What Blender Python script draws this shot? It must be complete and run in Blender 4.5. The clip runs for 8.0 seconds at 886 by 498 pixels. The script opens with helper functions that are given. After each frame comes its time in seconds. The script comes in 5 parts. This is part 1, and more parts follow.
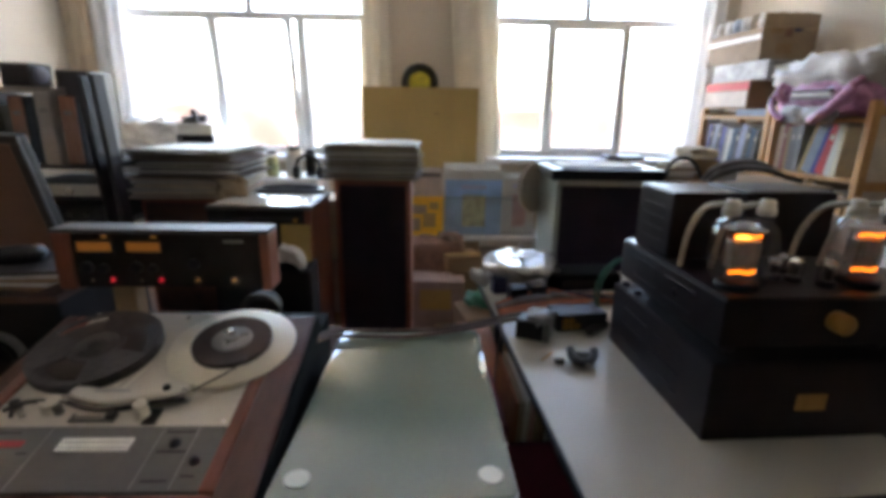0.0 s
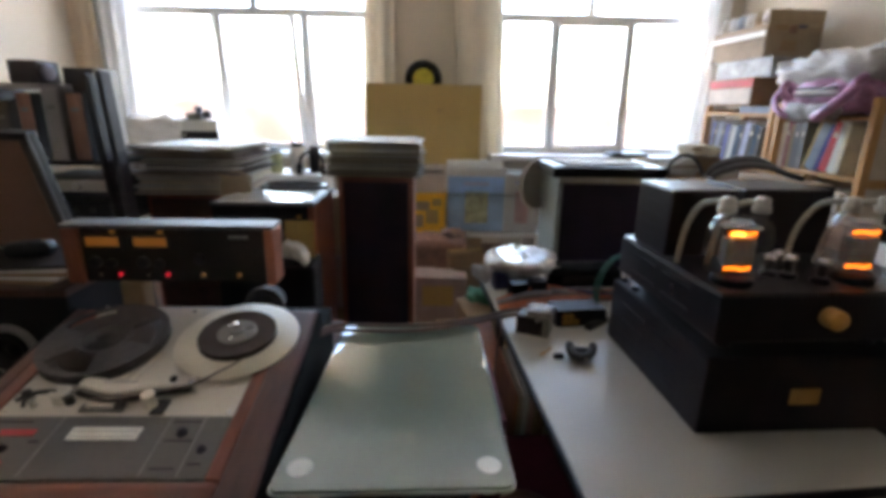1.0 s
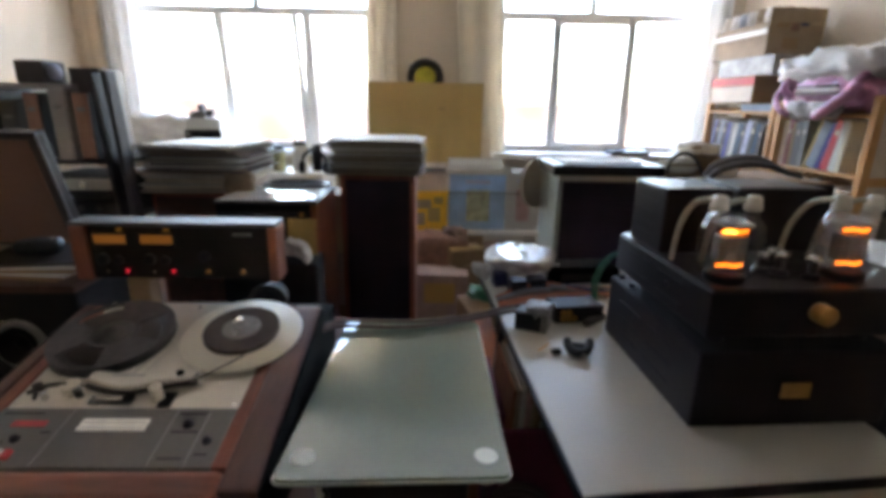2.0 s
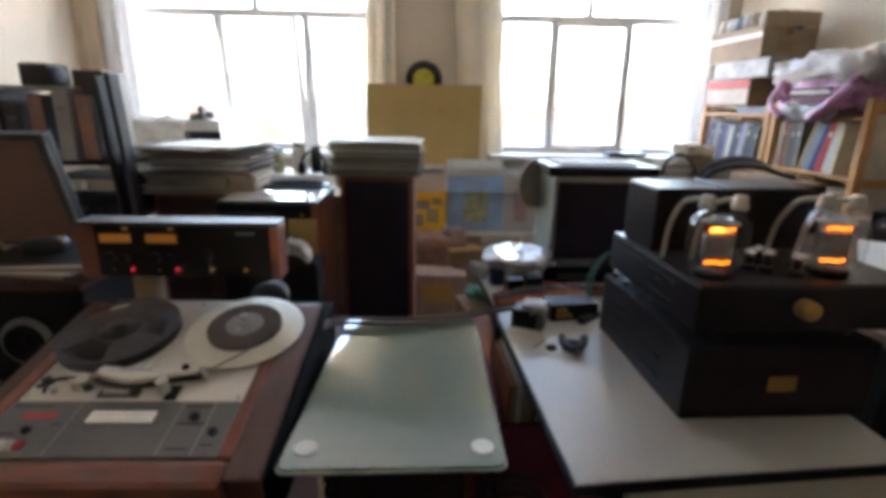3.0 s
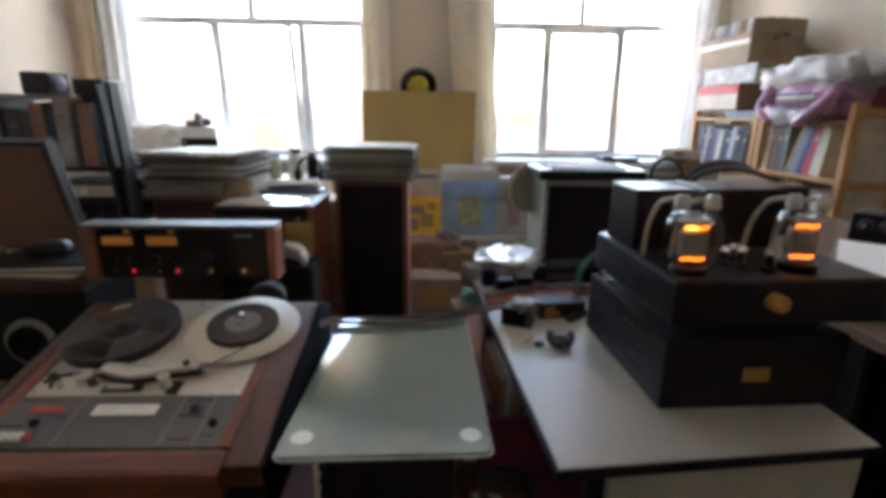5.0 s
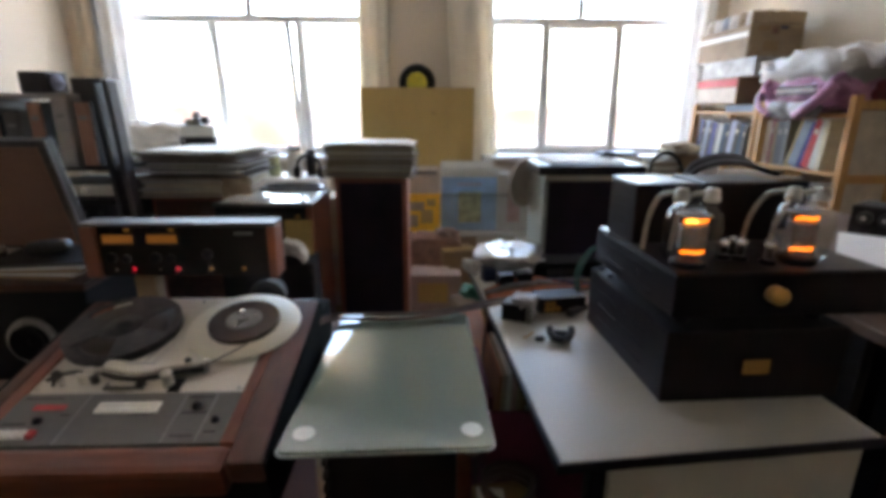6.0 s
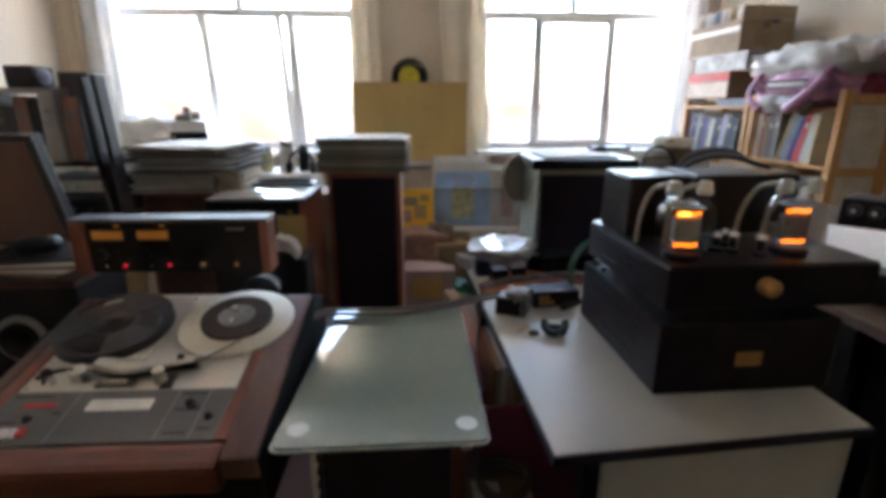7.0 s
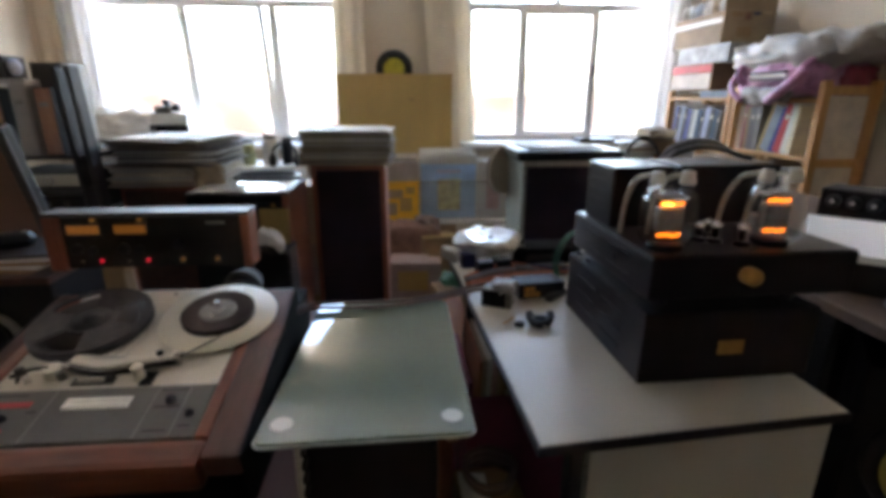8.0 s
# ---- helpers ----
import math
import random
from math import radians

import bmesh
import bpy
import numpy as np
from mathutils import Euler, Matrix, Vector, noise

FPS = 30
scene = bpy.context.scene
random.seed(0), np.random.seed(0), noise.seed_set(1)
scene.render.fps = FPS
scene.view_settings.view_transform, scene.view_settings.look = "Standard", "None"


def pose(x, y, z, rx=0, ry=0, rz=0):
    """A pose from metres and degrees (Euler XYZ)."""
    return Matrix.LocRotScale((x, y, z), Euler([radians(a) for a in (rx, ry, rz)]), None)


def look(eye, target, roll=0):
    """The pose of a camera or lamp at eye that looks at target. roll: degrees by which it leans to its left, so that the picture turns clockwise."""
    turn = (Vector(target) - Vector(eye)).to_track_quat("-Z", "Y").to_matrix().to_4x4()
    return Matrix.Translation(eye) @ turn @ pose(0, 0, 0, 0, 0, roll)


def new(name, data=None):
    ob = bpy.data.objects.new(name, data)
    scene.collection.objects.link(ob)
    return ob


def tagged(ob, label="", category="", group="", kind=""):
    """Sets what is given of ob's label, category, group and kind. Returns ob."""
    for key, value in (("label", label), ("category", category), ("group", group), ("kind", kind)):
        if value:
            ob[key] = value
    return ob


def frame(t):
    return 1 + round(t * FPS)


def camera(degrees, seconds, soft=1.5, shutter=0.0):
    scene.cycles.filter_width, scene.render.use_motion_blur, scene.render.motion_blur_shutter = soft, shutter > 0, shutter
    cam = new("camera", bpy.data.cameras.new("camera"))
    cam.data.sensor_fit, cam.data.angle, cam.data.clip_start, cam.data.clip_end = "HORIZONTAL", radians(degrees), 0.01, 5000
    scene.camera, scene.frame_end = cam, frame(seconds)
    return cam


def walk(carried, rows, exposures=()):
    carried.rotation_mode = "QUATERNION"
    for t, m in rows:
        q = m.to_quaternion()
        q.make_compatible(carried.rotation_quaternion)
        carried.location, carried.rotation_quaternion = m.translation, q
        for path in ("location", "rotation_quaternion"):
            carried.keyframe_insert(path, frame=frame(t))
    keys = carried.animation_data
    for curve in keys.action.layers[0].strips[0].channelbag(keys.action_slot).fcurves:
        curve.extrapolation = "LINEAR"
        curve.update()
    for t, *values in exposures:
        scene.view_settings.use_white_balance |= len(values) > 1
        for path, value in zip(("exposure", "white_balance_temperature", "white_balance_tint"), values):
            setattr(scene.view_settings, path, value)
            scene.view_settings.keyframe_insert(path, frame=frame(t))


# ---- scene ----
cam = camera(84.00, 8.0, soft=4.6)

PATH = [
    (0, pose(0.0000, 0.0000, 1.1485, 74.432, -0.879, -1.748)),
    (0.5, pose(0.0017, -0.0062, 1.1496, 74.260, -0.959, -1.582)),
    (1, pose(0.0034, -0.0130, 1.1511, 74.030, -0.953, -1.329)),
    (1.5, pose(0.0064, -0.0196, 1.1530, 73.791, -0.886, -1.031)),
    (3, pose(0.0087, -0.0516, 1.1557, 73.989, -0.912, -1.207)),
    (3.5, pose(0.0105, -0.0613, 1.1547, 74.309, -1.007, -1.409)),
    (4, pose(0.0167, -0.0727, 1.1558, 74.546, -0.914, -1.514)),
    (4.5, pose(0.0185, -0.0834, 1.1563, 74.703, -0.853, -1.614)),
    (6, pose(0.0184, -0.0888, 1.1542, 74.282, -0.204, -1.794)),
    (6.5, pose(0.0175, -0.0883, 1.1536, 74.010, -0.160, -2.080)),
    (7, pose(0.0182, -0.0869, 1.1520, 73.740, -0.091, -2.602)),
    (7.5, pose(0.0191, -0.0861, 1.1505, 73.367, -0.138, -3.419)),
    (8, pose(0.0225, -0.0817, 1.1487, 72.930, -0.067, -4.201)),
]
walk(cam, PATH, exposures=((0.0, 5.00, 7100, 18), (1.5, 5.06, 7100, 18), (3.0, 5.22, 7100, 18), (4.5, 5.12, 7100, 18), (6.0, 5.08, 7100, 18), (8.0, 5.05, 7100, 18)))

# ---- world and sun ----
world = bpy.data.worlds.new("world")
scene.world = world
world.use_nodes = True
wn = world.node_tree
sky = wn.nodes.new("ShaderNodeTexSky")
sky.sky_type = "NISHITA"
sky.sun_disc = False
sky.sun_elevation, sky.sun_rotation = radians(28), radians(200)
sky.dust_density, sky.ozone_density, sky.air_density = 4.0, 1.0, 1.0
back = wn.nodes["Background"]
back.inputs[1].default_value = 0.15
wn.links.new(sky.outputs[0], back.inputs[0])
sun = new("sun", bpy.data.lights.new("sun", "SUN"))
sun.data.energy, sun.data.angle, sun.data.color = 1.0, radians(12), (1, 0.96, 0.9)
sun.matrix_world = look((-3, -8, 6), (0, 0, 0))


# ---- materials ----
def mat(name, color, rough=0.5, metal=0.0, vary=0.15, scale=12.0, bump=0.0, fine=120.0, coat=0.0, rand=0.0, stretch=(1, 1, 1), shine=0.5):
    """A surface with stains at one scale and grain at a finer one."""
    m = bpy.data.materials.new(name)
    m.use_nodes = True
    n, l = m.node_tree.nodes, m.node_tree.links
    p = n["Principled BSDF"]
    p.inputs["Roughness"].default_value, p.inputs["Metallic"].default_value = rough, metal
    p.inputs["Coat Weight"].default_value, p.inputs["Specular IOR Level"].default_value = coat, shine
    tc = n.new("ShaderNodeTexCoord")
    mp = n.new("ShaderNodeMapping")
    mp.inputs["Scale"].default_value = stretch
    l.new(tc.outputs["Object"], mp.inputs["Vector"])
    big, small = n.new("ShaderNodeTexNoise"), n.new("ShaderNodeTexNoise")
    big.inputs["Scale"].default_value, big.inputs["Detail"].default_value = scale, 5
    small.inputs["Scale"].default_value, small.inputs["Detail"].default_value = fine, 3
    l.new(mp.outputs[0], big.inputs["Vector"])
    l.new(mp.outputs[0], small.inputs["Vector"])
    mix = n.new("ShaderNodeMath")
    mix.operation = "MULTIPLY_ADD"
    mix.inputs[1].default_value = 0.35
    l.new(small.outputs["Fac"], mix.inputs[0])
    l.new(big.outputs["Fac"], mix.inputs[2])
    ramp = n.new("ShaderNodeValToRGB")
    lo = [max(0.0, c * (1 - 1.6 * vary)) for c in color[:3]]
    hi = [min(1.0, c * (1 + 1.6 * vary)) for c in color[:3]]
    ramp.color_ramp.elements[0].position, ramp.color_ramp.elements[1].position = 0.42, 0.92
    ramp.color_ramp.elements[0].color, ramp.color_ramp.elements[1].color = (*lo, 1), (*hi, 1)
    l.new(mix.outputs[0], ramp.inputs[0])
    out = ramp.outputs[0]
    if rand:
        info, hsv = n.new("ShaderNodeObjectInfo"), n.new("ShaderNodeHueSaturation")
        mr, mh = n.new("ShaderNodeMapRange"), n.new("ShaderNodeMapRange")
        mr.inputs["To Min"].default_value, mr.inputs["To Max"].default_value = 1 - rand, 1 + rand
        mh.inputs["To Min"].default_value, mh.inputs["To Max"].default_value = 0.5 - 0.12 * rand, 0.5 + 0.12 * rand
        l.new(info.outputs["Random"], mr.inputs[0])
        l.new(info.outputs["Random"], mh.inputs[0])
        l.new(mr.outputs[0], hsv.inputs["Value"])
        l.new(mh.outputs[0], hsv.inputs["Hue"])
        l.new(out, hsv.inputs["Color"])
        out = hsv.outputs[0]
    l.new(out, p.inputs["Base Color"])
    rr = n.new("ShaderNodeMapRange")
    rr.inputs["To Min"].default_value, rr.inputs["To Max"].default_value = max(0.02, rough * 0.8), min(1.0, rough * 1.2)
    l.new(big.outputs["Fac"], rr.inputs[0])
    l.new(rr.outputs[0], p.inputs["Roughness"])
    if bump:
        b = n.new("ShaderNodeBump")
        b.inputs["Strength"].default_value, b.inputs["Distance"].default_value = bump, 0.002
        l.new(mix.outputs[0], b.inputs["Height"])
        l.new(b.outputs[0], p.inputs["Normal"])
    return m


def wood(name, dark, light, rough=0.4, scale=9.0, along="Y", coat=0.0):
    """Grained wood, its bands stretched along one axis."""
    m = bpy.data.materials.new(name)
    m.use_nodes = True
    n, l = m.node_tree.nodes, m.node_tree.links
    p = n["Principled BSDF"]
    tc, mp = n.new("ShaderNodeTexCoord"), n.new("ShaderNodeMapping")
    mp.inputs["Scale"].default_value = {"X": (0.12, 1, 1), "Y": (1, 0.12, 1), "Z": (1, 1, 0.12)}[along]
    l.new(tc.outputs["Object"], mp.inputs["Vector"])
    nz, fine = n.new("ShaderNodeTexNoise"), n.new("ShaderNodeTexNoise")
    nz.inputs["Scale"].default_value, nz.inputs["Detail"].default_value, nz.inputs["Distortion"].default_value = scale * 4, 6, 1.2
    fine.inputs["Scale"].default_value, fine.inputs["Detail"].default_value = scale * 30, 2
    l.new(mp.outputs[0], nz.inputs["Vector"])
    l.new(mp.outputs[0], fine.inputs["Vector"])
    mix = n.new("ShaderNodeMath")
    mix.operation = "MULTIPLY_ADD"
    mix.inputs[1].default_value = 0.3
    l.new(fine.outputs["Fac"], mix.inputs[0])
    l.new(nz.outputs["Fac"], mix.inputs[2])
    ramp = n.new("ShaderNodeValToRGB")
    ramp.color_ramp.elements[0].position, ramp.color_ramp.elements[1].position = 0.4, 0.9
    ramp.color_ramp.elements[0].color, ramp.color_ramp.elements[1].color = (*dark, 1), (*light, 1)
    l.new(mix.outputs[0], ramp.inputs[0])
    l.new(ramp.outputs[0], p.inputs["Base Color"])
    p.inputs["Roughness"].default_value, p.inputs["Coat Weight"].default_value = rough, coat
    b = n.new("ShaderNodeBump")
    b.inputs["Strength"].default_value, b.inputs["Distance"].default_value = 0.15, 0.001
    l.new(mix.outputs[0], b.inputs["Height"])
    l.new(b.outputs[0], p.inputs["Normal"])
    return m


def glow(name, color, strength):
    m = bpy.data.materials.new(name)
    m.use_nodes = True
    p = m.node_tree.nodes["Principled BSDF"]
    p.inputs["Base Color"].default_value = (*[0.35 * c for c in color], 1)
    p.inputs["Emission Color"].default_value = (*color, 1)
    p.inputs["Emission Strength"].default_value = strength
    return m


def clear(name, tint=(1, 1, 1), gloss=0.08, rough=0.03, milk=0.0, milk_color=(0.8, 0.8, 0.8)):
    """Thin glass or film: light passes straight through, a share is mirrored, a share is milky."""
    m = bpy.data.materials.new(name)
    m.use_nodes = True
    n, l = m.node_tree.nodes, m.node_tree.links
    n.remove(n["Principled BSDF"])
    tr, gl, mx = n.new("ShaderNodeBsdfTransparent"), n.new("ShaderNodeBsdfGlossy"), n.new("ShaderNodeMixShader")
    lw, mr = n.new("ShaderNodeLayerWeight"), n.new("ShaderNodeMapRange")
    lw.inputs["Blend"].default_value = 0.35
    mr.inputs["To Min"].default_value, mr.inputs["To Max"].default_value = gloss, min(1.0, gloss * 9)
    l.new(lw.outputs["Facing"], mr.inputs[0])
    tr.inputs[0].default_value = (*tint, 1)
    gl.inputs["Roughness"].default_value = rough
    l.new(mr.outputs[0], mx.inputs[0])
    l.new(tr.outputs[0], mx.inputs[1])
    l.new(gl.outputs[0], mx.inputs[2])
    out = mx.outputs[0]
    if milk:
        d, m2 = n.new("ShaderNodeBsdfDiffuse"), n.new("ShaderNodeMixShader")
        d.inputs[0].default_value = (*milk_color, 1)
        m2.inputs[0].default_value = milk
        l.new(out, m2.inputs[1])
        l.new(d.outputs[0], m2.inputs[2])
        out = m2.outputs[0]
    l.new(out, n["Material Output"].inputs["Surface"])
    return m


PAINT = mat("cream_wall_paint", (0.57, 0.495, 0.385), 0.85, vary=0.05, scale=1.5, bump=0.15, fine=60)
CEIL = mat("white_ceiling_paint", (0.78, 0.76, 0.7), 0.9, vary=0.04, scale=2)
FLOOR = wood("brown_parquet", (0.10, 0.045, 0.025), (0.22, 0.11, 0.06), 0.45, 2.0)
PVC = mat("white_window_frame", (0.88, 0.88, 0.86), 0.35, vary=0.03, scale=5)
PANE = clear("window_glass", (0.97, 0.98, 0.98), 0.04, 0.01)
CURTAIN = mat("white_curtain_cloth", (0.90, 0.90, 0.89), 0.9, vary=0.04, scale=6, bump=0.1, fine=300)
DRAPE = mat("cream_curtain_cloth", (0.84, 0.78, 0.66), 0.9, vary=0.04, scale=5, bump=0.1, fine=300)
# The tan also paints in the shade of the wall corner beside the window.
TAN = mat("shade_tan_curtain_cloth", (0.60, 0.49, 0.36), 0.9, vary=0.06, scale=5, bump=0.1, fine=300)
for cloth, share in ((CURTAIN, 0.55), (DRAPE, 0.42)):
    cn, cl = cloth.node_tree.nodes, cloth.node_tree.links
    through_light, both = cn.new("ShaderNodeBsdfTranslucent"), cn.new("ShaderNodeMixShader")
    both.inputs[0].default_value = share
    cl.new(cn["Principled BSDF"].inputs["Base Color"].links[0].from_socket, through_light.inputs[0])
    cl.new(cn["Principled BSDF"].outputs[0], both.inputs[1])
    cl.new(through_light.outputs[0], both.inputs[2])
    cl.new(both.outputs[0], cn["Material Output"].inputs["Surface"])
CARD = mat("tan_cardboard", (0.46, 0.315, 0.115), 0.85, vary=0.07, scale=6, bump=0.1, fine=90, stretch=(1, 1, 0.3))
CARTON = mat("brown_carton", (0.27, 0.17, 0.09), 0.85, vary=0.12, scale=8, bump=0.1)
BLACK = mat("black_powder_coat", (0.0125, 0.0082, 0.0102), 0.36, shine=0.22, vary=0.25, scale=20, bump=0.25, fine=500)
BLACKSOFT = mat("matt_black", (0.013, 0.0105, 0.012), 0.7, shine=0.35, vary=0.3, scale=9)
# Black made paler here: window glare over the rack is put into the colour.
RACKBLACK = mat("glare_lifted_black_metal", (0.055, 0.048, 0.052), 0.5, shine=0.3, vary=0.3, scale=9, bump=0.1)
DARKGREY = mat("dark_grey_panel", (0.022, 0.0155, 0.0145), 0.5, vary=0.15, scale=14)
GREYPANEL = mat("warm_grey_panel", (0.13, 0.12, 0.11), 0.5, vary=0.12, scale=10, bump=0.05)
ALU = mat("satin_aluminium", (0.66, 0.61, 0.52), 0.42, metal=0.15, vary=0.07, scale=10, fine=250, stretch=(0.2, 1, 1))
ALUTOP = mat("brushed_silver_lid", (0.125, 0.115, 0.112), 0.52, metal=0.6, vary=0.08, scale=10, stretch=(0.1, 1, 1))
STRIP = mat("pale_metal_strip", (0.95, 0.94, 0.84), 0.25, metal=0.0, vary=0.06, scale=60)
CHROME = mat("bright_metal", (0.7, 0.7, 0.7), 0.18, metal=1.0, vary=0.05)
GOLD = mat("brass", (0.44, 0.24, 0.075), 0.42, metal=0.8, vary=0.1, scale=40)
WOODRED = wood("red_brown_veneer", (0.13, 0.032, 0.017), (0.30, 0.085, 0.045), 0.4, 8, "Y", 0.15)
WOODREDX = wood("red_brown_veneer_across", (0.11, 0.029, 0.015), (0.26, 0.078, 0.04), 0.4, 8, "X", 0.15)
WOODDARK = wood("dark_walnut", (0.05, 0.016, 0.012), (0.12, 0.042, 0.028), 0.42, 7, "Y")
WOODZ = wood("mahogany_upright", (0.17, 0.046, 0.028), (0.36, 0.115, 0.065), 0.4, 7, "Z")
PINE = wood("oiled_pine", (0.46, 0.22, 0.08), (0.66, 0.37, 0.14), 0.5, 5, "Z")
GRILLE = mat("black_speaker_cloth", (0.028, 0.018, 0.034), 0.9, shine=0.25, vary=0.25, scale=8, bump=0.4, fine=900)
LAMINATE = mat("pale_grey_laminate", (0.43, 0.412, 0.352), 0.38, vary=0.06, scale=4, bump=0.04, fine=400)
DARKEDGE = mat("black_edge_band", (0.011, 0.008, 0.014), 0.5, shine=0.3, vary=0.2)
GLASSTOP = mat("grey_green_backed_glass", (0.152, 0.198, 0.160), 0.02, vary=0.06, scale=3, coat=1.0)
GLASSEDGE = mat("pale_glass_edge", (0.42, 0.50, 0.47), 0.15, vary=0.05)
FROST = mat("frosted_white_disc", (0.55, 0.60, 0.52), 0.45, vary=0.05)
WHITEPL = mat("white_plastic", (0.72, 0.71, 0.66), 0.4, vary=0.05)
REELWHITE = mat("ivory_reel_plastic", (0.82, 0.78, 0.66), 0.35, vary=0.04)
REELBLACK = mat("dark_reel_plastic", (0.052, 0.043, 0.043), 0.5, vary=0.45, scale=30, bump=0.3)
TAPE = mat("brown_magnetic_tape", (0.05, 0.03, 0.025), 0.5, vary=0.1, scale=60)
SLEEVE = mat("record_sleeve_card", (0.22, 0.185, 0.145), 0.65, vary=0.3, scale=4, rand=0.8)
SLEEVEWHITE = mat("white_record_sleeve", (0.66, 0.65, 0.60), 0.6, vary=0.1, scale=6, rand=0.15)
GLOSSPAPER = mat("glossy_white_sheet", (0.88, 0.88, 0.87), 0.12, vary=0.02, scale=9, coat=1.0)
PAPER = mat("white_paper", (0.74, 0.73, 0.70), 0.7, vary=0.05, scale=9, rand=0.12)
BLUECARD = mat("blue_cover", (0.33, 0.53, 0.80), 0.6, vary=0.2, scale=9)
OLIVE = mat("olive_print", (0.50, 0.50, 0.26), 0.7, vary=0.4, scale=25)
YELLOWPL = mat("yellow_crate_plastic", (0.90, 0.52, 0.04), 0.45, vary=0.08)
CRATEFILM = clear("milky_box_plastic", (0.96, 0.96, 0.95), 0.02, 0.2, 0.07, (0.85, 0.83, 0.78))
SHELFWHITE = mat("off_white_board", (0.76, 0.74, 0.68), 0.6, vary=0.05)
VINYL = mat("black_vinyl", (0.012, 0.012, 0.012), 0.25, vary=0.1)
YELLOWLABEL = mat("yellow_record_label", (0.42, 0.36, 0.03), 0.6, vary=0.2, scale=40)
TUBEGLASS = clear("valve_glass", (0.97, 0.97, 0.96), 0.030, 0.03)
ANODE = mat("grey_anode", (0.30, 0.28, 0.26), 0.55, metal=0.3, vary=0.15, scale=60)
GLOW = glow("orange_filament", (1.0, 0.20, 0.015), 0.11)
GLOWHOT = glow("yellow_filament", (1.0, 0.42, 0.05), 0.2)
METERGLOW = glow("amber_meter_scale", (0.62, 0.24, 0.04), 0.006)
LEDRED = glow("red_lamp", (0.9, 0.02, 0.05), 0.024)
LEDAMBER = glow("amber_lamp", (0.6, 0.3, 0.05), 0.006)
CERAMIC = mat("white_ceramic", (0.60, 0.56, 0.48), 0.35, vary=0.06)
SLEEVING = mat("beige_cable_sleeve", (0.40, 0.36, 0.28), 0.7, vary=0.08, scale=80)
CABLEBROWN = mat("brown_rubber_cable", (0.10, 0.06, 0.045), 0.55, vary=0.15, scale=40)
CABLEBLACK = mat("black_rubber_cable", (0.015, 0.015, 0.017), 0.5, vary=0.2, scale=40)
CABLEORANGE = mat("orange_cable", (0.34, 0.09, 0.03), 0.5, vary=0.15, scale=40)
CABLEGREEN = mat("green_cable", (0.02, 0.13, 0.09), 0.5, vary=0.15, scale=40)
CABLEGREY = mat("grey_cable", (0.16, 0.17, 0.2), 0.5, vary=0.15, scale=40)
FOIL = mat("crumpled_foil", (0.58, 0.58, 0.58), 0.30, metal=1.0, vary=0.1, scale=30, bump=0.9, fine=60)
NAVY = mat("navy_capacitor", (0.02, 0.025, 0.09), 0.4, vary=0.15)
REDBOX = mat("red_print", (0.50, 0.06, 0.06), 0.6, vary=0.15)
CREAMBOX = mat("cream_carton", (0.38, 0.29, 0.20), 0.75, vary=0.12, scale=10)
BOOK = mat("book_spine", (0.14, 0.13, 0.13), 0.6, vary=0.15, scale=15, rand=0.8)
BOOKBLUE = mat("blue_binder", (0.075, 0.085, 0.25), 0.7, shine=0.25, vary=0.15, rand=0.6)
BOOKRED = mat("red_book", (0.55, 0.035, 0.05), 0.55, vary=0.12)
BOOKPALE = mat("pale_book", (0.38, 0.41, 0.52), 0.7, shine=0.25, vary=0.12, rand=0.3)
BOOKCREAM = mat("cream_book", (0.62, 0.54, 0.44), 0.65, vary=0.12, rand=0.3)
PINKFILM = mat("pink_plastic_bag", (0.46, 0.22, 0.36), 0.35, vary=0.25, scale=18, bump=0.6, fine=50)
WHITEFILM = mat("clear_wrapped_bundle", (0.43, 0.41, 0.385), 0.5, vary=0.08, scale=5, bump=0.8, fine=45)
MAROON = mat("dark_red_plastic_bag", (0.24, 0.02, 0.045), 0.4, vary=0.25, scale=14, bump=0.6, fine=50)
FILMGREY = mat("white_printed_film", (0.27, 0.25, 0.25), 0.4, vary=0.35, scale=16, bump=0.6, fine=45)
PINKCARD = mat("faded_pink_card", (0.50, 0.30, 0.28), 0.7, vary=0.2, scale=20)
BEIGEPL = mat("beige_plastic", (0.46, 0.41, 0.33), 0.5, vary=0.1)
MINT = mat("pale_grey_green_paint", (0.36, 0.40, 0.35), 0.5, vary=0.1, scale=8)
CRIMSON = mat("crimson_cloth", (0.12, 0.012, 0.04), 0.8, vary=0.3, scale=10, bump=0.3)
GREENBAG = mat("green_bag", (0.03, 0.16, 0.08), 0.5, vary=0.3, scale=20, bump=0.5)
BROWNBAG = mat("brown_paper_bag", (0.21, 0.11, 0.075), 0.75, vary=0.35, scale=9, bump=0.6, fine=40)
GREYBAG = mat("grey_brown_bag", (0.26, 0.18, 0.155), 0.6, vary=0.35, scale=9, bump=0.7, fine=40)
YELLOWCONE = mat("yellow_cone", (0.50, 0.42, 0.10), 0.6, vary=0.1)
# Brown reflection on the dark glossy screen, put into its base colour.
SCREEN = mat("screen_with_brown_reflection", (0.30, 0.165, 0.125), 0.3, vary=0.1, scale=3)
TRIMLINE = mat("grey_print", (0.3, 0.29, 0.28), 0.6)
SPINEBROWN = wood("worn_brown_box_spine", (0.30, 0.13, 0.09), (0.55, 0.32, 0.24), 0.5, 7, "Z")
SPINESILVER = mat("grey_box_spine", (0.46, 0.43, 0.42), 0.4, metal=0.2, vary=0.1, scale=12)
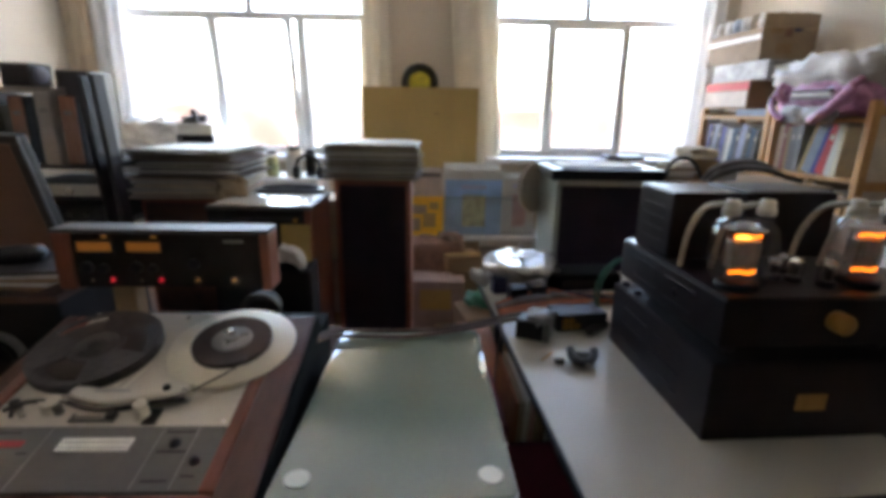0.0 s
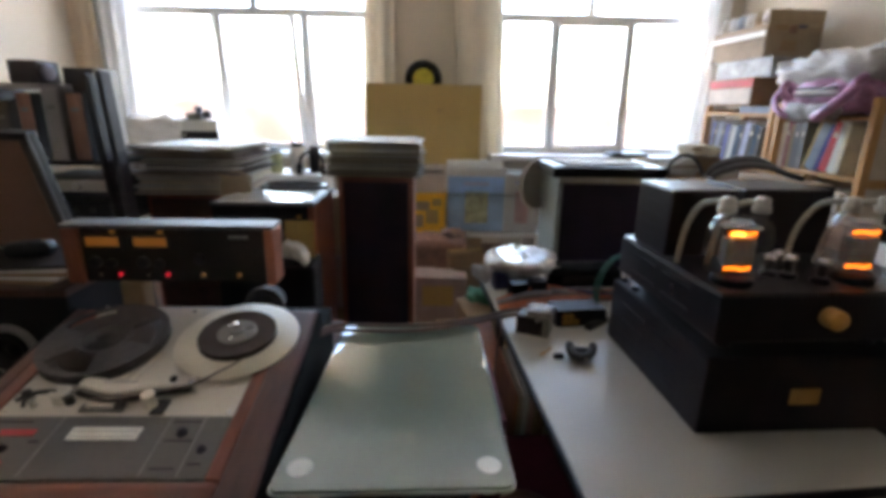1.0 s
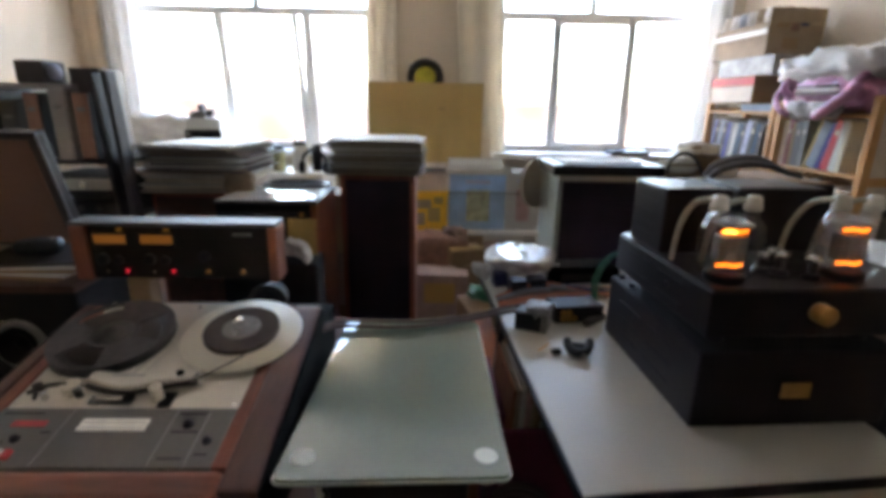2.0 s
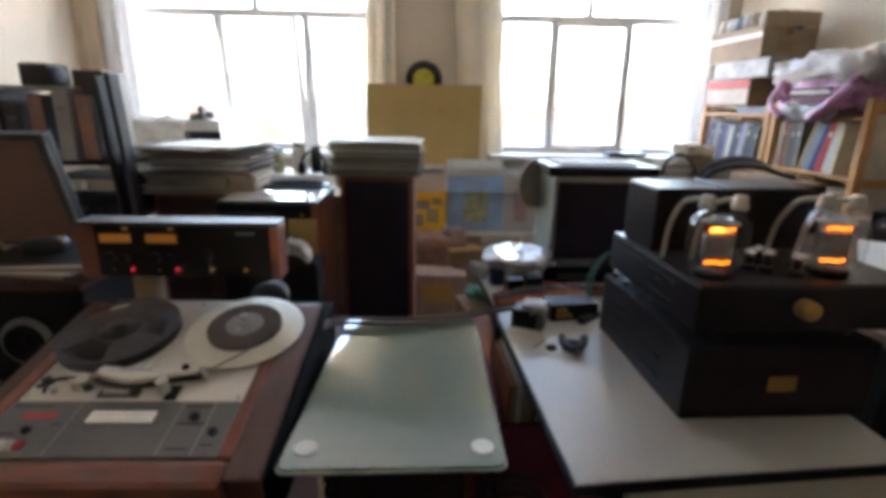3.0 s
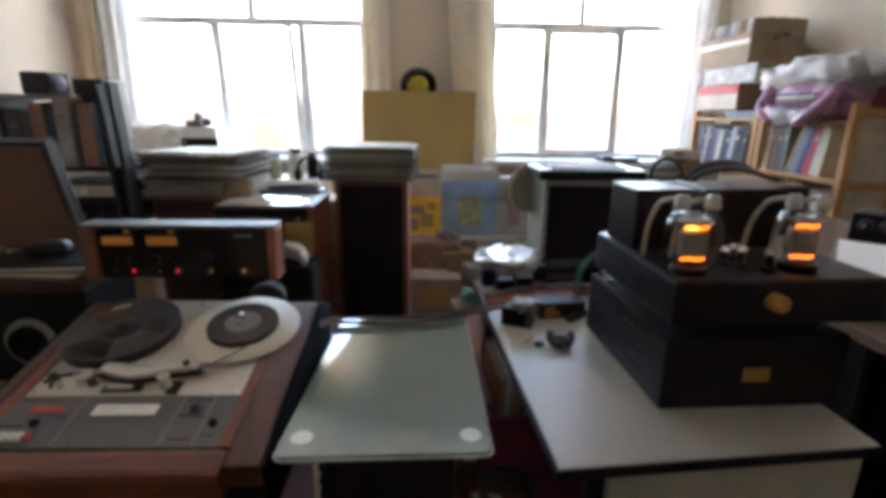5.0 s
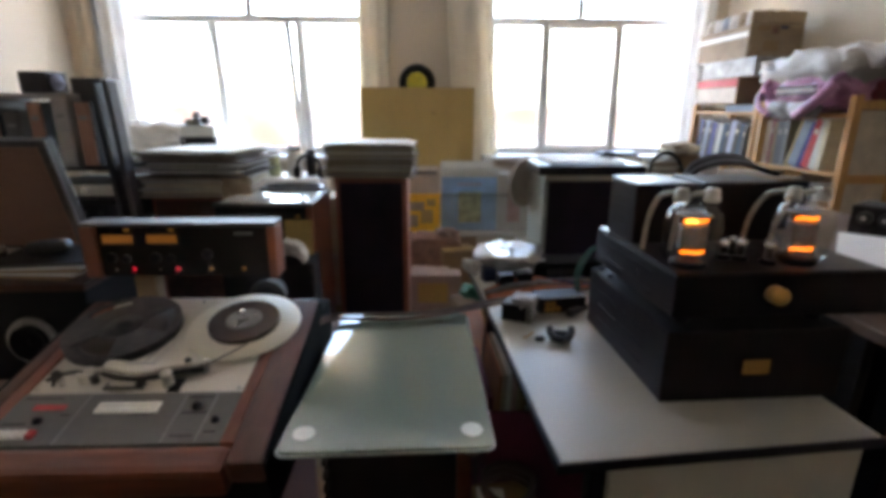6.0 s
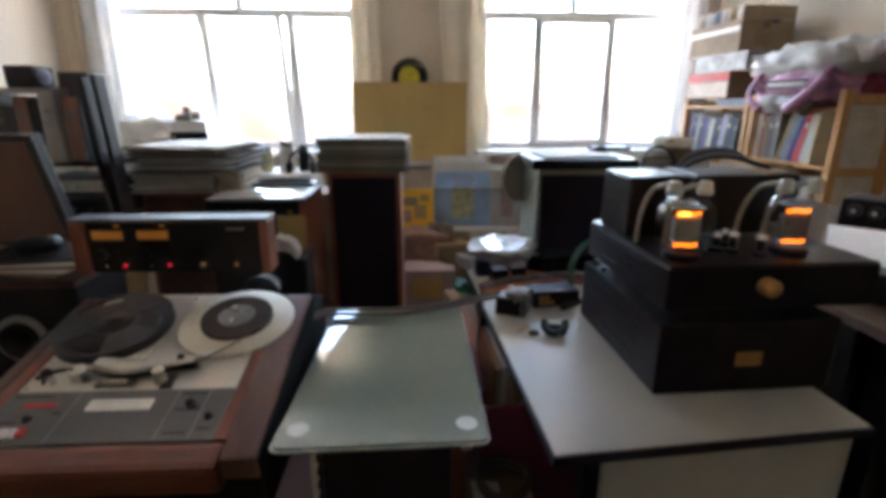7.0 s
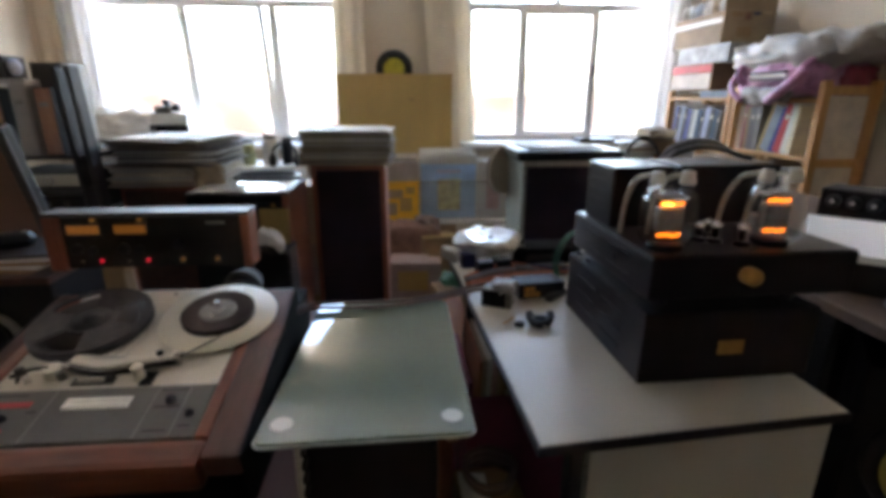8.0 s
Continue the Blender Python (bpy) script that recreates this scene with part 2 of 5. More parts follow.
PINKBOX = mat("pinkish_grey_carton", (0.36, 0.27, 0.24), 0.8, vary=0.16, scale=9, bump=0.1)
REDWOOD = wood("orange_brown_board", (0.20, 0.06, 0.025), (0.38, 0.13, 0.05), 0.75, 7, "Z")
WHITELID = mat("white_painted_lid", (0.86, 0.86, 0.84), 0.6, vary=0.02, scale=9, shine=0.3)
TANBOX = mat("tan_carton", (0.28, 0.205, 0.135), 0.8, vary=0.14, scale=9, bump=0.1)
DESKBROWN = wood("brown_desk_veneer", (0.12, 0.075, 0.055), (0.22, 0.15, 0.115), 0.4, 6, "Y")
BRIDGEFACE = mat("dark_brown_panel", (0.017, 0.0115, 0.0100), 0.6, shine=0.3, vary=0.3, scale=22, bump=0.05)
MATBLACK = mat("matt_black_paint", (0.005, 0.004, 0.004), 0.9, shine=0.1, vary=0.3, scale=9)
SNOW = mat("snowy_ground", (0.7, 0.7, 0.72), 0.9, vary=0.1, scale=0.05)


# ---- building helpers ----
def box(bm, x0, y0, z0, x1, y1, z1, bevel=0.0, m=None, seg=2):
    r = bmesh.ops.create_cube(bm, size=1.0)
    vs = r["verts"]
    for v in vs:
        v.co = Vector((x0 + (v.co.x + 0.5) * (x1 - x0), y0 + (v.co.y + 0.5) * (y1 - y0), z0 + (v.co.z + 0.5) * (z1 - z0)))
    if bevel:
        es = list({e for v in vs for e in v.link_edges})
        got = bmesh.ops.bevel(bm, geom=es, offset=bevel, segments=seg, profile=0.6, affect="EDGES")
        vs = list({v for f in got["faces"] for v in f.verts} | {v for v in vs if v.is_valid})
    if m:
        bmesh.ops.transform(bm, matrix=m, verts=vs)
    return bm


def lathe(bm, profile, seg=24, m=None):
    """A turned shape round z from (radius, height) pairs."""
    rings = []
    for r, z in profile:
        if r < 1e-6:
            rings.append([bm.verts.new((0, 0, z))])
        else:
            rings.append([bm.verts.new((r * math.cos(2 * math.pi * i / seg), r * math.sin(2 * math.pi * i / seg), z)) for i in range(seg)])
    for a, b in zip(rings, rings[1:]):
        for i in range(seg):
            j = (i + 1) % seg
            if len(a) == 1 and len(b) == 1:
                continue
            if len(a) == 1:
                bm.faces.new((a[0], b[i], b[j]))
            elif len(b) == 1:
                bm.faces.new((a[i], a[j], b[0]))
            else:
                bm.faces.new((a[i], a[j], b[j], b[i]))
    if m:
        bmesh.ops.transform(bm, matrix=m, verts=[v for r in rings for v in r])
    return bm


def smooth_path(pts, n=8):
    """Catmull-Rom points through pts."""
    p = [Vector(q) for q in pts]
    p = [2 * p[0] - p[1]] + p + [2 * p[-1] - p[-2]]
    out = []
    for a, b, c, d in zip(p, p[1:], p[2:], p[3:]):
        for i in range(n):
            t = i / n
            out.append(0.5 * (2 * b + (c - a) * t + (2 * a - 5 * b + 4 * c - d) * t * t + (3 * b - a - 3 * c + d) * t ** 3))
    return out + [p[-2]]


def hose(bm, pts, r, seg=8, n=8):
    """A round cable along a smooth line."""
    line = smooth_path(pts, n)
    rings, up = [], Vector((0, 0, 1))
    for i, q in enumerate(line):
        d = (line[min(i + 1, len(line) - 1)] - line[max(i - 1, 0)]).normalized()
        side = d.cross(up if abs(d.z) < 0.95 else Vector((1, 0, 0))).normalized()
        top = side.cross(d)
        rings.append([bm.verts.new(q + r * (math.cos(a) * side + math.sin(a) * top)) for a in (2 * math.pi * k / seg for k in range(seg))])
    for a, b in zip(rings, rings[1:]):
        for i in range(seg):
            bm.faces.new((a[i], a[(i + 1) % seg], b[(i + 1) % seg], b[i]))
    bm.faces.new(rings[0][::-1])
    bm.faces.new(rings[-1])
    return bm


def crumple(bm, amount, scale, seed=0.0):
    """Uneven dents by noise, for bags and wrapped things."""
    for v in bm.verts:
        q = v.co * scale + Vector((seed, seed * 1.7, 0))
        v.co += amount * Vector((noise.noise(q), noise.noise(q + Vector((31, 0, 0))), noise.noise(q + Vector((0, 47, 0)))))
    return bm


def lump(bm, size, cuts=5, dent=0.02, scale=12, seed=0.0, square=0.6):
    """A soft bag-like body standing on z = 0: between a box and a ball, dented."""
    r = bmesh.ops.create_cube(bm, size=2.0)
    bmesh.ops.subdivide_edges(bm, edges=bm.edges[:], cuts=cuts, use_grid_fill=True)
    for v in bm.verts:
        ball = v.co.normalized() * 1.15
        v.co = v.co * square + ball * (1 - square)
        v.co = Vector((v.co.x * size[0] / 2, v.co.y * size[1] / 2, v.co.z * size[2] / 2))
    crumple(bm, dent, scale, seed)
    crumple(bm, dent * 0.45, scale * 2.9, seed + 5)
    low = min(v.co.z for v in bm.verts)
    for v in bm.verts:
        v.co.z -= low
    return bm


def mesh_of(name, bm, material, smooth=False):
    bmesh.ops.recalc_face_normals(bm, faces=bm.faces[:])
    me = bpy.data.meshes.new(name)
    bm.to_mesh(me)
    bm.free()
    me.materials.append(material)
    if smooth:
        for f in me.polygons:
            f.use_smooth = True
    return me


def part(name, bm, material, parent, label="", smooth=False, m=None):
    ob = new(name, mesh_of(name, bm, material, smooth))
    ob.parent = parent
    if m:
        ob.matrix_basis = m
    return tagged(ob, label)


def thing(name, label, category, x, y, z, rz=0, group="", kind=""):
    ob = new(name)
    ob.empty_display_size = 0.05
    ob.matrix_basis = pose(x, y, z, 0, 0, rz)
    return tagged(ob, label, category, group, kind)


def solo(name, label, category, bm, material, m, group="", kind="", smooth=False):
    ob = new(name, mesh_of(name, bm, material, smooth))
    ob.matrix_basis = m
    return tagged(ob, label, category, group, kind)


def B(*a, bevel=0.0, m=None):
    return box(bmesh.new(), *a, bevel=bevel, m=m)


def L(profile, seg=24, m=None):
    return lathe(bmesh.new(), profile, seg, m)


def disc(r, h, seg=24, m=None, edge=0.0):
    e = edge or min(r, h) * 0.15
    return L([(0, 0), (r - e, 0), (r, e), (r, h - e), (r - e, h), (0, h)], seg, m)


# ---- the room ----
XL, XR, YW, YB, ZC = -2.75, 2.48, 4.22, -3.2, 3.1
W1 = (-2.36, -0.50)
W2 = (0.54, 2.20)
SILL, HEAD = 0.80, 2.72

bm = B(XL - 0.3, YB - 0.3, -0.2, XR + 0.3, YW + 0.35, 0)
tagged(new("floor", mesh_of("floor", bm, FLOOR)), "brown wooden floor, worn and dim", "floor", kind="structure")
bm = B(XL - 0.3, YB - 0.3, ZC, XR + 0.3, YW + 0.35, ZC + 0.2)
tagged(new("ceiling", mesh_of("ceiling", bm, CEIL)), "plain white ceiling", "ceiling", kind="structure")
bm = bmesh.new()
xs = [XL - 0.3, W1[0], W1[1], W2[0], W2[1], XR + 0.3]
for i in (0, 2, 4):
    box(bm, xs[i], YW, 0, xs[i + 1], YW + 0.35, ZC)
for w in (W1, W2):
    box(bm, w[0], YW, 0, w[1], YW + 0.35, SILL)
    box(bm, w[0], YW, HEAD, w[1], YW + 0.35, ZC)
tagged(new("wall_north", mesh_of("wall_north", bm, PAINT)), "cream painted wall with two large window openings", "wall", kind="structure")
bm = B(XL - 0.3, YB, 0, XL, YW, ZC)
tagged(new("wall_west", mesh_of("wall_west", bm, PAINT)), "cream painted side wall", "wall", kind="structure")
bm = B(XR, YB, 0, XR + 0.3, YW, ZC)
tagged(new("wall_east", mesh_of("wall_east", bm, PAINT)), "cream painted side wall behind the shelves", "wall", kind="structure")
bm = B(XL - 0.3, YB - 0.3, 0, XR + 0.3, YB, ZC)
tagged(new("wall_south", mesh_of("wall_south", bm, PAINT)), "cream painted back wall", "wall", kind="structure")


def window(name, x0, x1, mull, top_mull):
    """A white window: outer frame, transom, mullions, panes and an inner sill."""
    y = 4.30
    w = thing(name, "white framed window with lower casements and an upper light", "window", (x0 + x1) / 2, y, SILL, kind="structure")
    cx = (x0 + x1) / 2
    zt, d = 1.865 - SILL, 0.03
    h = HEAD - SILL
    f = 0.035
    bars = [("frame_post", x0, x0 + f, 0, h), ("frame_post", x1 - f, x1, 0, h), ("frame_rail", x0 + f, x1 - f, 0, f), ("frame_rail", x0 + f, x1 - f, h - f, h), ("transom", x0 + f, x1 - f, zt - 0.03, zt + 0.03), ("upper_mullion", top_mull - 0.028, top_mull + 0.028, zt + 0.03, h - f)]
    for n, a, b, c, e in bars:
        part(n, B(a - cx, -d, c, b - cx, d, e, bevel=0.006), PVC, w)
    for q, hw, lean in mull:
        slant = Matrix(((1, 0, -lean / zt, lean / 2), (0, 1, 0, 0), (0, 0, 1, 0), (0, 0, 0, 1)))
        part("mullion", B(q - hw - cx, -d, f, q + hw - cx, d, zt - 0.03, bevel=0.006, m=slant), PVC, w)
    edges = [(x0 + f, 0)] + [(q, hw + abs(lean) / 2) for q, hw, lean in mull] + [(x1 - f, 0)]
    for i in range(len(mull) + 1):
        a = edges[i][0] + edges[i][1]
        b = edges[i + 1][0] - edges[i + 1][1]
        sash = bmesh.new()
        g = 0.040 if i == 1 and len(mull) == 2 else 0.014
        gs = 0.014
        box(sash, a - cx, -d - 0.02, f, a + gs - cx, -d + 0.012, zt - 0.03, 0.004)
        box(sash, b - gs - cx, -d - 0.02, f, b - cx, -d + 0.012, zt - 0.03, 0.004)
        box(sash, a + gs - cx, -d - 0.02, f, b - gs - cx, -d + 0.012, f + g, 0.004)
        box(sash, a + gs - cx, -d - 0.02, zt - 0.03 - g, b - gs - cx, -d + 0.012, zt - 0.03, 0.004)
        s = part("sash", sash, PVC, w)
        p = part("pane", B(a + gs - cx, -0.004, f + g, b - gs - cx, 0.004, zt - 0.03 - g), PANE, s)
        p.visible_shadow = False
        if i == 1:
            part("window_handle", B(a - 0.012 - cx, -d - 0.05, 0.48, a + 0.012 - cx, -d - 0.02, 0.60, bevel=0.004), WHITEPL, s)
    for a, b in ((x0 + f, top_mull - 0.028), (top_mull + 0.028, x1 - f)):
        p = part("pane", B(a - cx, -0.004, zt + 0.03, b - cx, 0.004, h - f), PANE, w)
        p.visible_shadow = False
    part("window_sill", B(x0 - 0.06 - cx, -0.34, -0.045, x1 + 0.06 - cx, -0.031, -0.002, bevel=0.008), PVC, w, "wide white inner sill")
    return w


window("window_1", *W1, ((-1.692, 0.032, 0.022), (-1.085, 0.026, 0.060), (-0.995, 0.026, 0.020)), -1.41)
window("window_2", *W2, ((1.006, 0.027, 0.0), (1.613, 0.024, 0.0)), 1.285)


def curtain(label, x0, x1, y, material, folds, depth, z0=0.35, z1=2.95, lean=0.0, flare=0.0):
    bm = bmesh.new()
    n = folds * 10
    cols = []
    for i in range(n + 1):
        u = i / n
        cols.append([bm.verts.new((x0 + u * (x1 - x0) + lean * (k / 6 - 0.5) - flare * (1 - u) * max(0, k - 4), depth * math.sin(u * folds * 2 * math.pi + 0.25 * math.sin(k)) * (1.15 - 0.3 * k / 6), z0 + (z1 - z0) * k / 6)) for k in range(7)])
    for a, b in zip(cols, cols[1:]):
        for k in range(6):
            bm.faces.new((a[k], b[k], b[k + 1], a[k + 1]))
    ob = solo("curtain", label, "curtain", bm, material, pose(0, y, 0), group="curtains", smooth=True)
    so = ob.modifiers.new("thick", "SOLIDIFY")
    so.thickness = 0.004
    return ob


curtain("thin white curtain drawn aside at the window", -2.56, -2.27, 4.14, CURTAIN, 3, 0.010)
curtain("curtain hanging in the room's corner, its tan also stands for shade", -2.745, -2.54, 4.10, TAN, 2, 0.008)
# flare widens the unseen top, added to trim the window's reflection in the glass
curtain("pale beige curtain drawn against the pier", -0.52, -0.29, 4.14, DRAPE, 2, 0.014, flare=0.28)
curtain("pale beige curtain drawn against the pier", 0.20, 0.555, 4.14, DRAPE, 2, 0.016, lean=-0.17)
curtain("thin white curtain drawn aside beside the shelves", 2.02, 2.34, 4.14, CURTAIN, 3, 0.010)

# ---- outside ----
bm = B(-900, 4.7, -9.2, 900, 1800, -9.0)
tagged(new("ground", mesh_of("ground", bm, SNOW)), "pale wintry ground far below the windows", "ground", kind="structure")
HAZE = bpy.data.materials.new("winter_haze")
HAZE.use_nodes = True
hn, hl = HAZE.node_tree.nodes, HAZE.node_tree.links
hp = hn["Principled BSDF"]
hz, hr = hn.new("ShaderNodeTexNoise"), hn.new("ShaderNodeValToRGB")
hz.inputs["Scale"].default_value, hz.inputs["Detail"].default_value = 0.06, 6
hr.color_ramp.elements[0].position, hr.color_ramp.elements[1].position = 0.38, 0.6
hr.color_ramp.elements[0].color, hr.color_ramp.elements[1].color = (0.031, 0.0245, 0.0235, 1), (0.041, 0.045, 0.052, 1)
hl.new(hn.new("ShaderNodeTexCoord").outputs["Object"], hz.inputs["Vector"])
hl.new(hz.outputs["Fac"], hr.inputs[0])
hl.new(hr.outputs[0], hp.inputs["Base Color"])
hp.inputs["Roughness"].default_value, hp.inputs["Specular IOR Level"].default_value = 1.0, 0.0
bm = bmesh.new()
cols = [(bm.verts.new((-200 + 10 * i, 130, -9)), bm.verts.new((-200 + 10 * i, 131, 1 + 5 * noise.noise((i * 0.37, 0, 0)) + 2 * noise.noise((i * 1.3, 5, 0))))) for i in range(41)]
for (a, b), (c, d) in zip(cols, cols[1:]):
    bm.faces.new((a, c, d, b))
tagged(new("backdrop", mesh_of("backdrop", bm, HAZE)), "pale hazy line of far winter trees", "backdrop", kind="structure")

# ---- the desk with the amplifier ----
TZ = 0.73
desk = thing("work_table", "pale laminate work table with black edge band and metal legs", "table", 0.184, 0.428, 0, 3.5)
SHEAR = Matrix(((1, 0, 0, 0), (0.026, 1, 0, 0), (0, 0, 1, 0), (0, 0, 0, 1)))
part("tabletop", B(0, 0, TZ - 0.016, 0.452, 0.82, TZ, bevel=0.002, m=SHEAR), LAMINATE, desk)
part("edge_band", B(-0.003, -0.004, TZ - 0.016, 0.455, -0.0005, TZ - 0.001, bevel=0.001, m=SHEAR), DARKEDGE, desk, "black edge band")
part("edge_band", B(-0.0045, -0.004, TZ - 0.016, -0.0005, 0.82, TZ - 0.001, bevel=0.001, m=SHEAR), DARKEDGE, desk, "black edge band")
part("modesty_panel", B(0.075, 0.014, 0.12, 0.447, 0.028, TZ - 0.0165, bevel=0.002, m=SHEAR), LAMINATE, desk)
for lx, ly in ((0.06, 0.03), (0.440, 0.06), (0.06, 0.78), (0.435, 0.78)):
    part("leg", B(lx - 0.011, ly - 0.011, 0, lx + 0.011, ly + 0.011, TZ - 0.0165, bevel=0.002), DARKEDGE, desk)
part("rail", B(0.075, 0.050, TZ - 0.05, 0.44, 0.065, TZ - 0.0165, bevel=0.002), DARKEDGE, desk)

# ---- valve amplifier on the table ----
amp = thing("valve_amplifier", "two-tier black valve amplifier with glowing valves", "amplifier", 0.365, 0.551, TZ, 2.3)


def vented_case(name, x0, y0, z0, x1, y1, z1, label, vents):
    body = part(name, B(x0, y0, z0, x1, y1, z1, bevel=0.003), BLACK, amp, label)
    for k in range(vents):
        zz = z0 + (z1 - z0) * (0.25 + 0.5 * k / max(1, vents - 1))
        for yy in (0.22, 0.56):
            a = y0 + (y1 - y0) * yy
            part("vent_slot", B(x0 - 0.0025, a, zz - 0.0025, x0 - 0.0004, a + (y1 - y0) * 0.26, zz + 0.0025, bevel=0.0008), DARKEDGE, body)
    return body


lower = vented_case("lower_chassis", 0, 0, 0.002, 0.283, 0.310, 0.115, "", 3)
part("lid_plate", B(0.002, 0.002, 0.1152, 0.281, 0.308, 0.1166, bevel=0.0005), BLACKSOFT, lower)
for fx in (0.03, 0.25):
    for fy in (0.03, 0.26):
        part("foot", disc(0.014, 0.003, 14, pose(fx, fy, 0)), DARKEDGE, amp)
        part("spacer", disc(0.012, 0.0285, 14, pose(0.012 + fx * 0.95, 0.012 + fy * 0.9, 0.1160)), DARKEDGE, amp)
part("badge_plate", B(0.122, -0.0035, 0.046, 0.163, -0.0003, 0.069, bevel=0.001), GOLD, lower, "brass badge plate")
for k in range(2):
    part("switch", disc(0.006, 0.008, 10, pose(0.014, 0.292 - 0.045 * k, 0.1160)), DARKEDGE, lower)
upper = vented_case("upper_chassis", -0.006, -0.012, 0.144, 0.310, 0.280, 0.206, "", 2)
part("top_plate", B(-0.004, -0.010, 0.2063, 0.308, 0.278, 0.209, bevel=0.001), BLACK, upper)
part("volume_knob", L([(0, 0), (0.0128, 0), (0.0133, 0.003), (0.0128, 0.018), (0.0115, 0.020), (0, 0.0205)], 28, pose(0.137, -0.012, 0.179, 90)), GOLD, upper, "turned brass knob", True)
part("socket", disc(0.006, 0.004, 12, pose(-0.006, 0.10, 0.176, 0, -90)), DARKEDGE, upper)
for k in range(3):
    part("side_connector", B(0.3103, 0.015 + 0.05 * k, 0.150, 0.334 - 0.005 * k, 0.045 + 0.05 * k, 0.188, bevel=0.003), DARKEDGE, upper)
for x0, x1, y0 in ((0.002, 0.106, 0.148), (0.120, 0.262, 0.156)):
    can = part("transformer_cover", B(x0, y0, 0.2094, x1, y0 + 0.108, 0.311, bevel=0.004), BLACK, amp)
    for k in range(4):
        part("louvre", B(x0 - 0.0012, y0 + 0.02, 0.230 + 0.018 * k, x0 - 0.0003, y0 + 0.088, 0.2325 + 0.018 * k), DARKEDGE, can)


def power_valve(x, y):
    """A squat bottle valve with two top connectors: base, bulb, anode, filaments."""
    z, k = 0.209, 0.915
    at = pose(x, y, z) @ Matrix.Scale(k, 4)
    v = part("power_valve", L([(0, 0), (0.027, 0), (0.028, 0.003), (0.028, 0.009), (0.025, 0.012), (0, 0.012)], 28, at), DARKEDGE, amp, "", True)
    part("bulb", L([(0.024, 0.008), (0.034, 0.010), (0.0395, 0.017), (0.042, 0.028), (0.043, 0.050), (0.042, 0.072), (0.040, 0.084), (0.034, 0.092), (0.024, 0.0965), (0.010, 0.098), (0, 0.098)], 40, at), TUBEGLASS, v, "clear glass bulb", True)
    part("anode", B(-0.021, -0.010, 0.028, 0.021, 0.010, 0.067, bevel=0.003, m=at), ANODE, v)
    for sx in (-0.0105, 0.0105):
        part("anode_rib", B(sx - 0.0012, -0.0115, 0.029, sx + 0.0012, -0.0103, 0.066, m=at), ANODE, v)
    for gz, hw, r in ((0.0235, 0.0185, 0.0021), (0.0735, 0.0185, 0.0023)):
        part("filament", hose(bmesh.new(), [at @ Vector(q) for q in ((-hw, -0.006, gz - 0.0006), (-0.006, -0.010, gz + 0.0012), (0.006, -0.010, gz - 0.0008), (hw, -0.006, gz + 0.0004))], r, 8, 4), GLOW, v, "glowing orange filament", True)
    if x < 0.1:
        part("filament", hose(bmesh.new(), [at @ Vector(q) for q in ((-0.017, -0.0085, 0.0725), (-0.010, -0.0115, 0.0741), (-0.002, -0.0125, 0.0727))], 0.0023, 8, 4), GLOWHOT, v, "bright yellow filament end", True)
    part("mica_disc", disc(0.027, 0.001, 20, at @ pose(0, 0, 0.0820)), SLEEVING, v)
    part("getter_ring", L([(0.012, 0), (0.014, 0.002), (0.016, 0), (0.014, -0.002), (0.012, 0)], 20, at @ pose(0, 0, 0.088)), CHROME, v, "", True)
    for dx in (-0.0245, 0.0245):
        part("support_rod", hose(bmesh.new(), [at @ Vector(q) for q in ((dx, 0, 0.012), (dx, 0, 0.05), (dx, 0, 0.080))], 0.001, 6, 2), CHROME, v)
        part("glass_nipple", L([(0.011, 0.0), (0.0095, 0.004), (0.0085, 0.012), (0, 0.013)], 18, at @ pose(dx, 0, 0.0925)), TUBEGLASS, v, "", True)
        part("top_connector", L([(0, 0), (0.0105, 0), (0.0120, 0.002), (0.0120, 0.009), (0.0102, 0.011), (0.0102, 0.018), (0.008, 0.021), (0, 0.0215)], 22, at @ pose(dx, 0, 0.1015)), CERAMIC, v, "white ceramic top connector", True)
    return v


def anode_lead(pts):
    part("anode_lead", hose(bmesh.new(), pts, 0.0039, 10, 10), SLEEVING, amp, "beige sleeved lead", True)


for vx, vy in ((0.032, 0.030), (0.203, 0.037)):
    power_valve(vx, vy)
    anode_lead([(vx - 0.024, vy, 0.3135), (vx - 0.031, vy + 0.012, 0.3135), (vx - 0.034, vy + 0.040, 0.302), (vx - 0.031, vy + 0.070, 0.264), (vx - 0.026, vy + 0.088, 0.2094)])
    anode_lead([(vx + 0.020, vy, 0.3135), (vx + 0.010, vy + 0.014, 0.312), (vx + 0.004, vy + 0.034, 0.298), (vx + 0.010, vy + 0.062, 0.260), (vx + 0.016, vy + 0.080, 0.2094)])
for sx, sy, h in ((0.104, 0.060, 0.032), (0.124, 0.050, 0.035), (0.152, 0.028, 0.036), (0.136, 0.086, 0.030)):
    at = pose(sx, sy, 0.209)
    v = part("small_valve", L([(0, 0), (0.0115, 0), (0.0115, 0.006), (0, 0.006)], 18, at), DARKEDGE, amp, "", True)
    part("bulb", L([(0.0095, 0.005), (0.0115, 0.008), (0.0115, h - 0.007), (0.009, h - 0.002), (0.004, h), (0, h + 0.003)], 20, at), TUBEGLASS, v, "small clear glass bulb", True)
    part("anode", disc(0.0055, h - 0.020, 12, at @ pose(0, 0, 0.0085)), DARKGREY, v)
    part("getter", L([(0.0095, 0), (0.0095, 0.002), (0.0075, 0.0050), (0, 0.0065)], 18, at @ pose(0, 0, h - 0.0085)), CHROME, v, "silvery getter flash", True)

# ---- glass-topped stand ----
stand = thing("glass_stand", "small stand with a grey-green glass top on a black column", "stand", -0.0315, 0.656, 0, -0.8)
GZ = 0.745


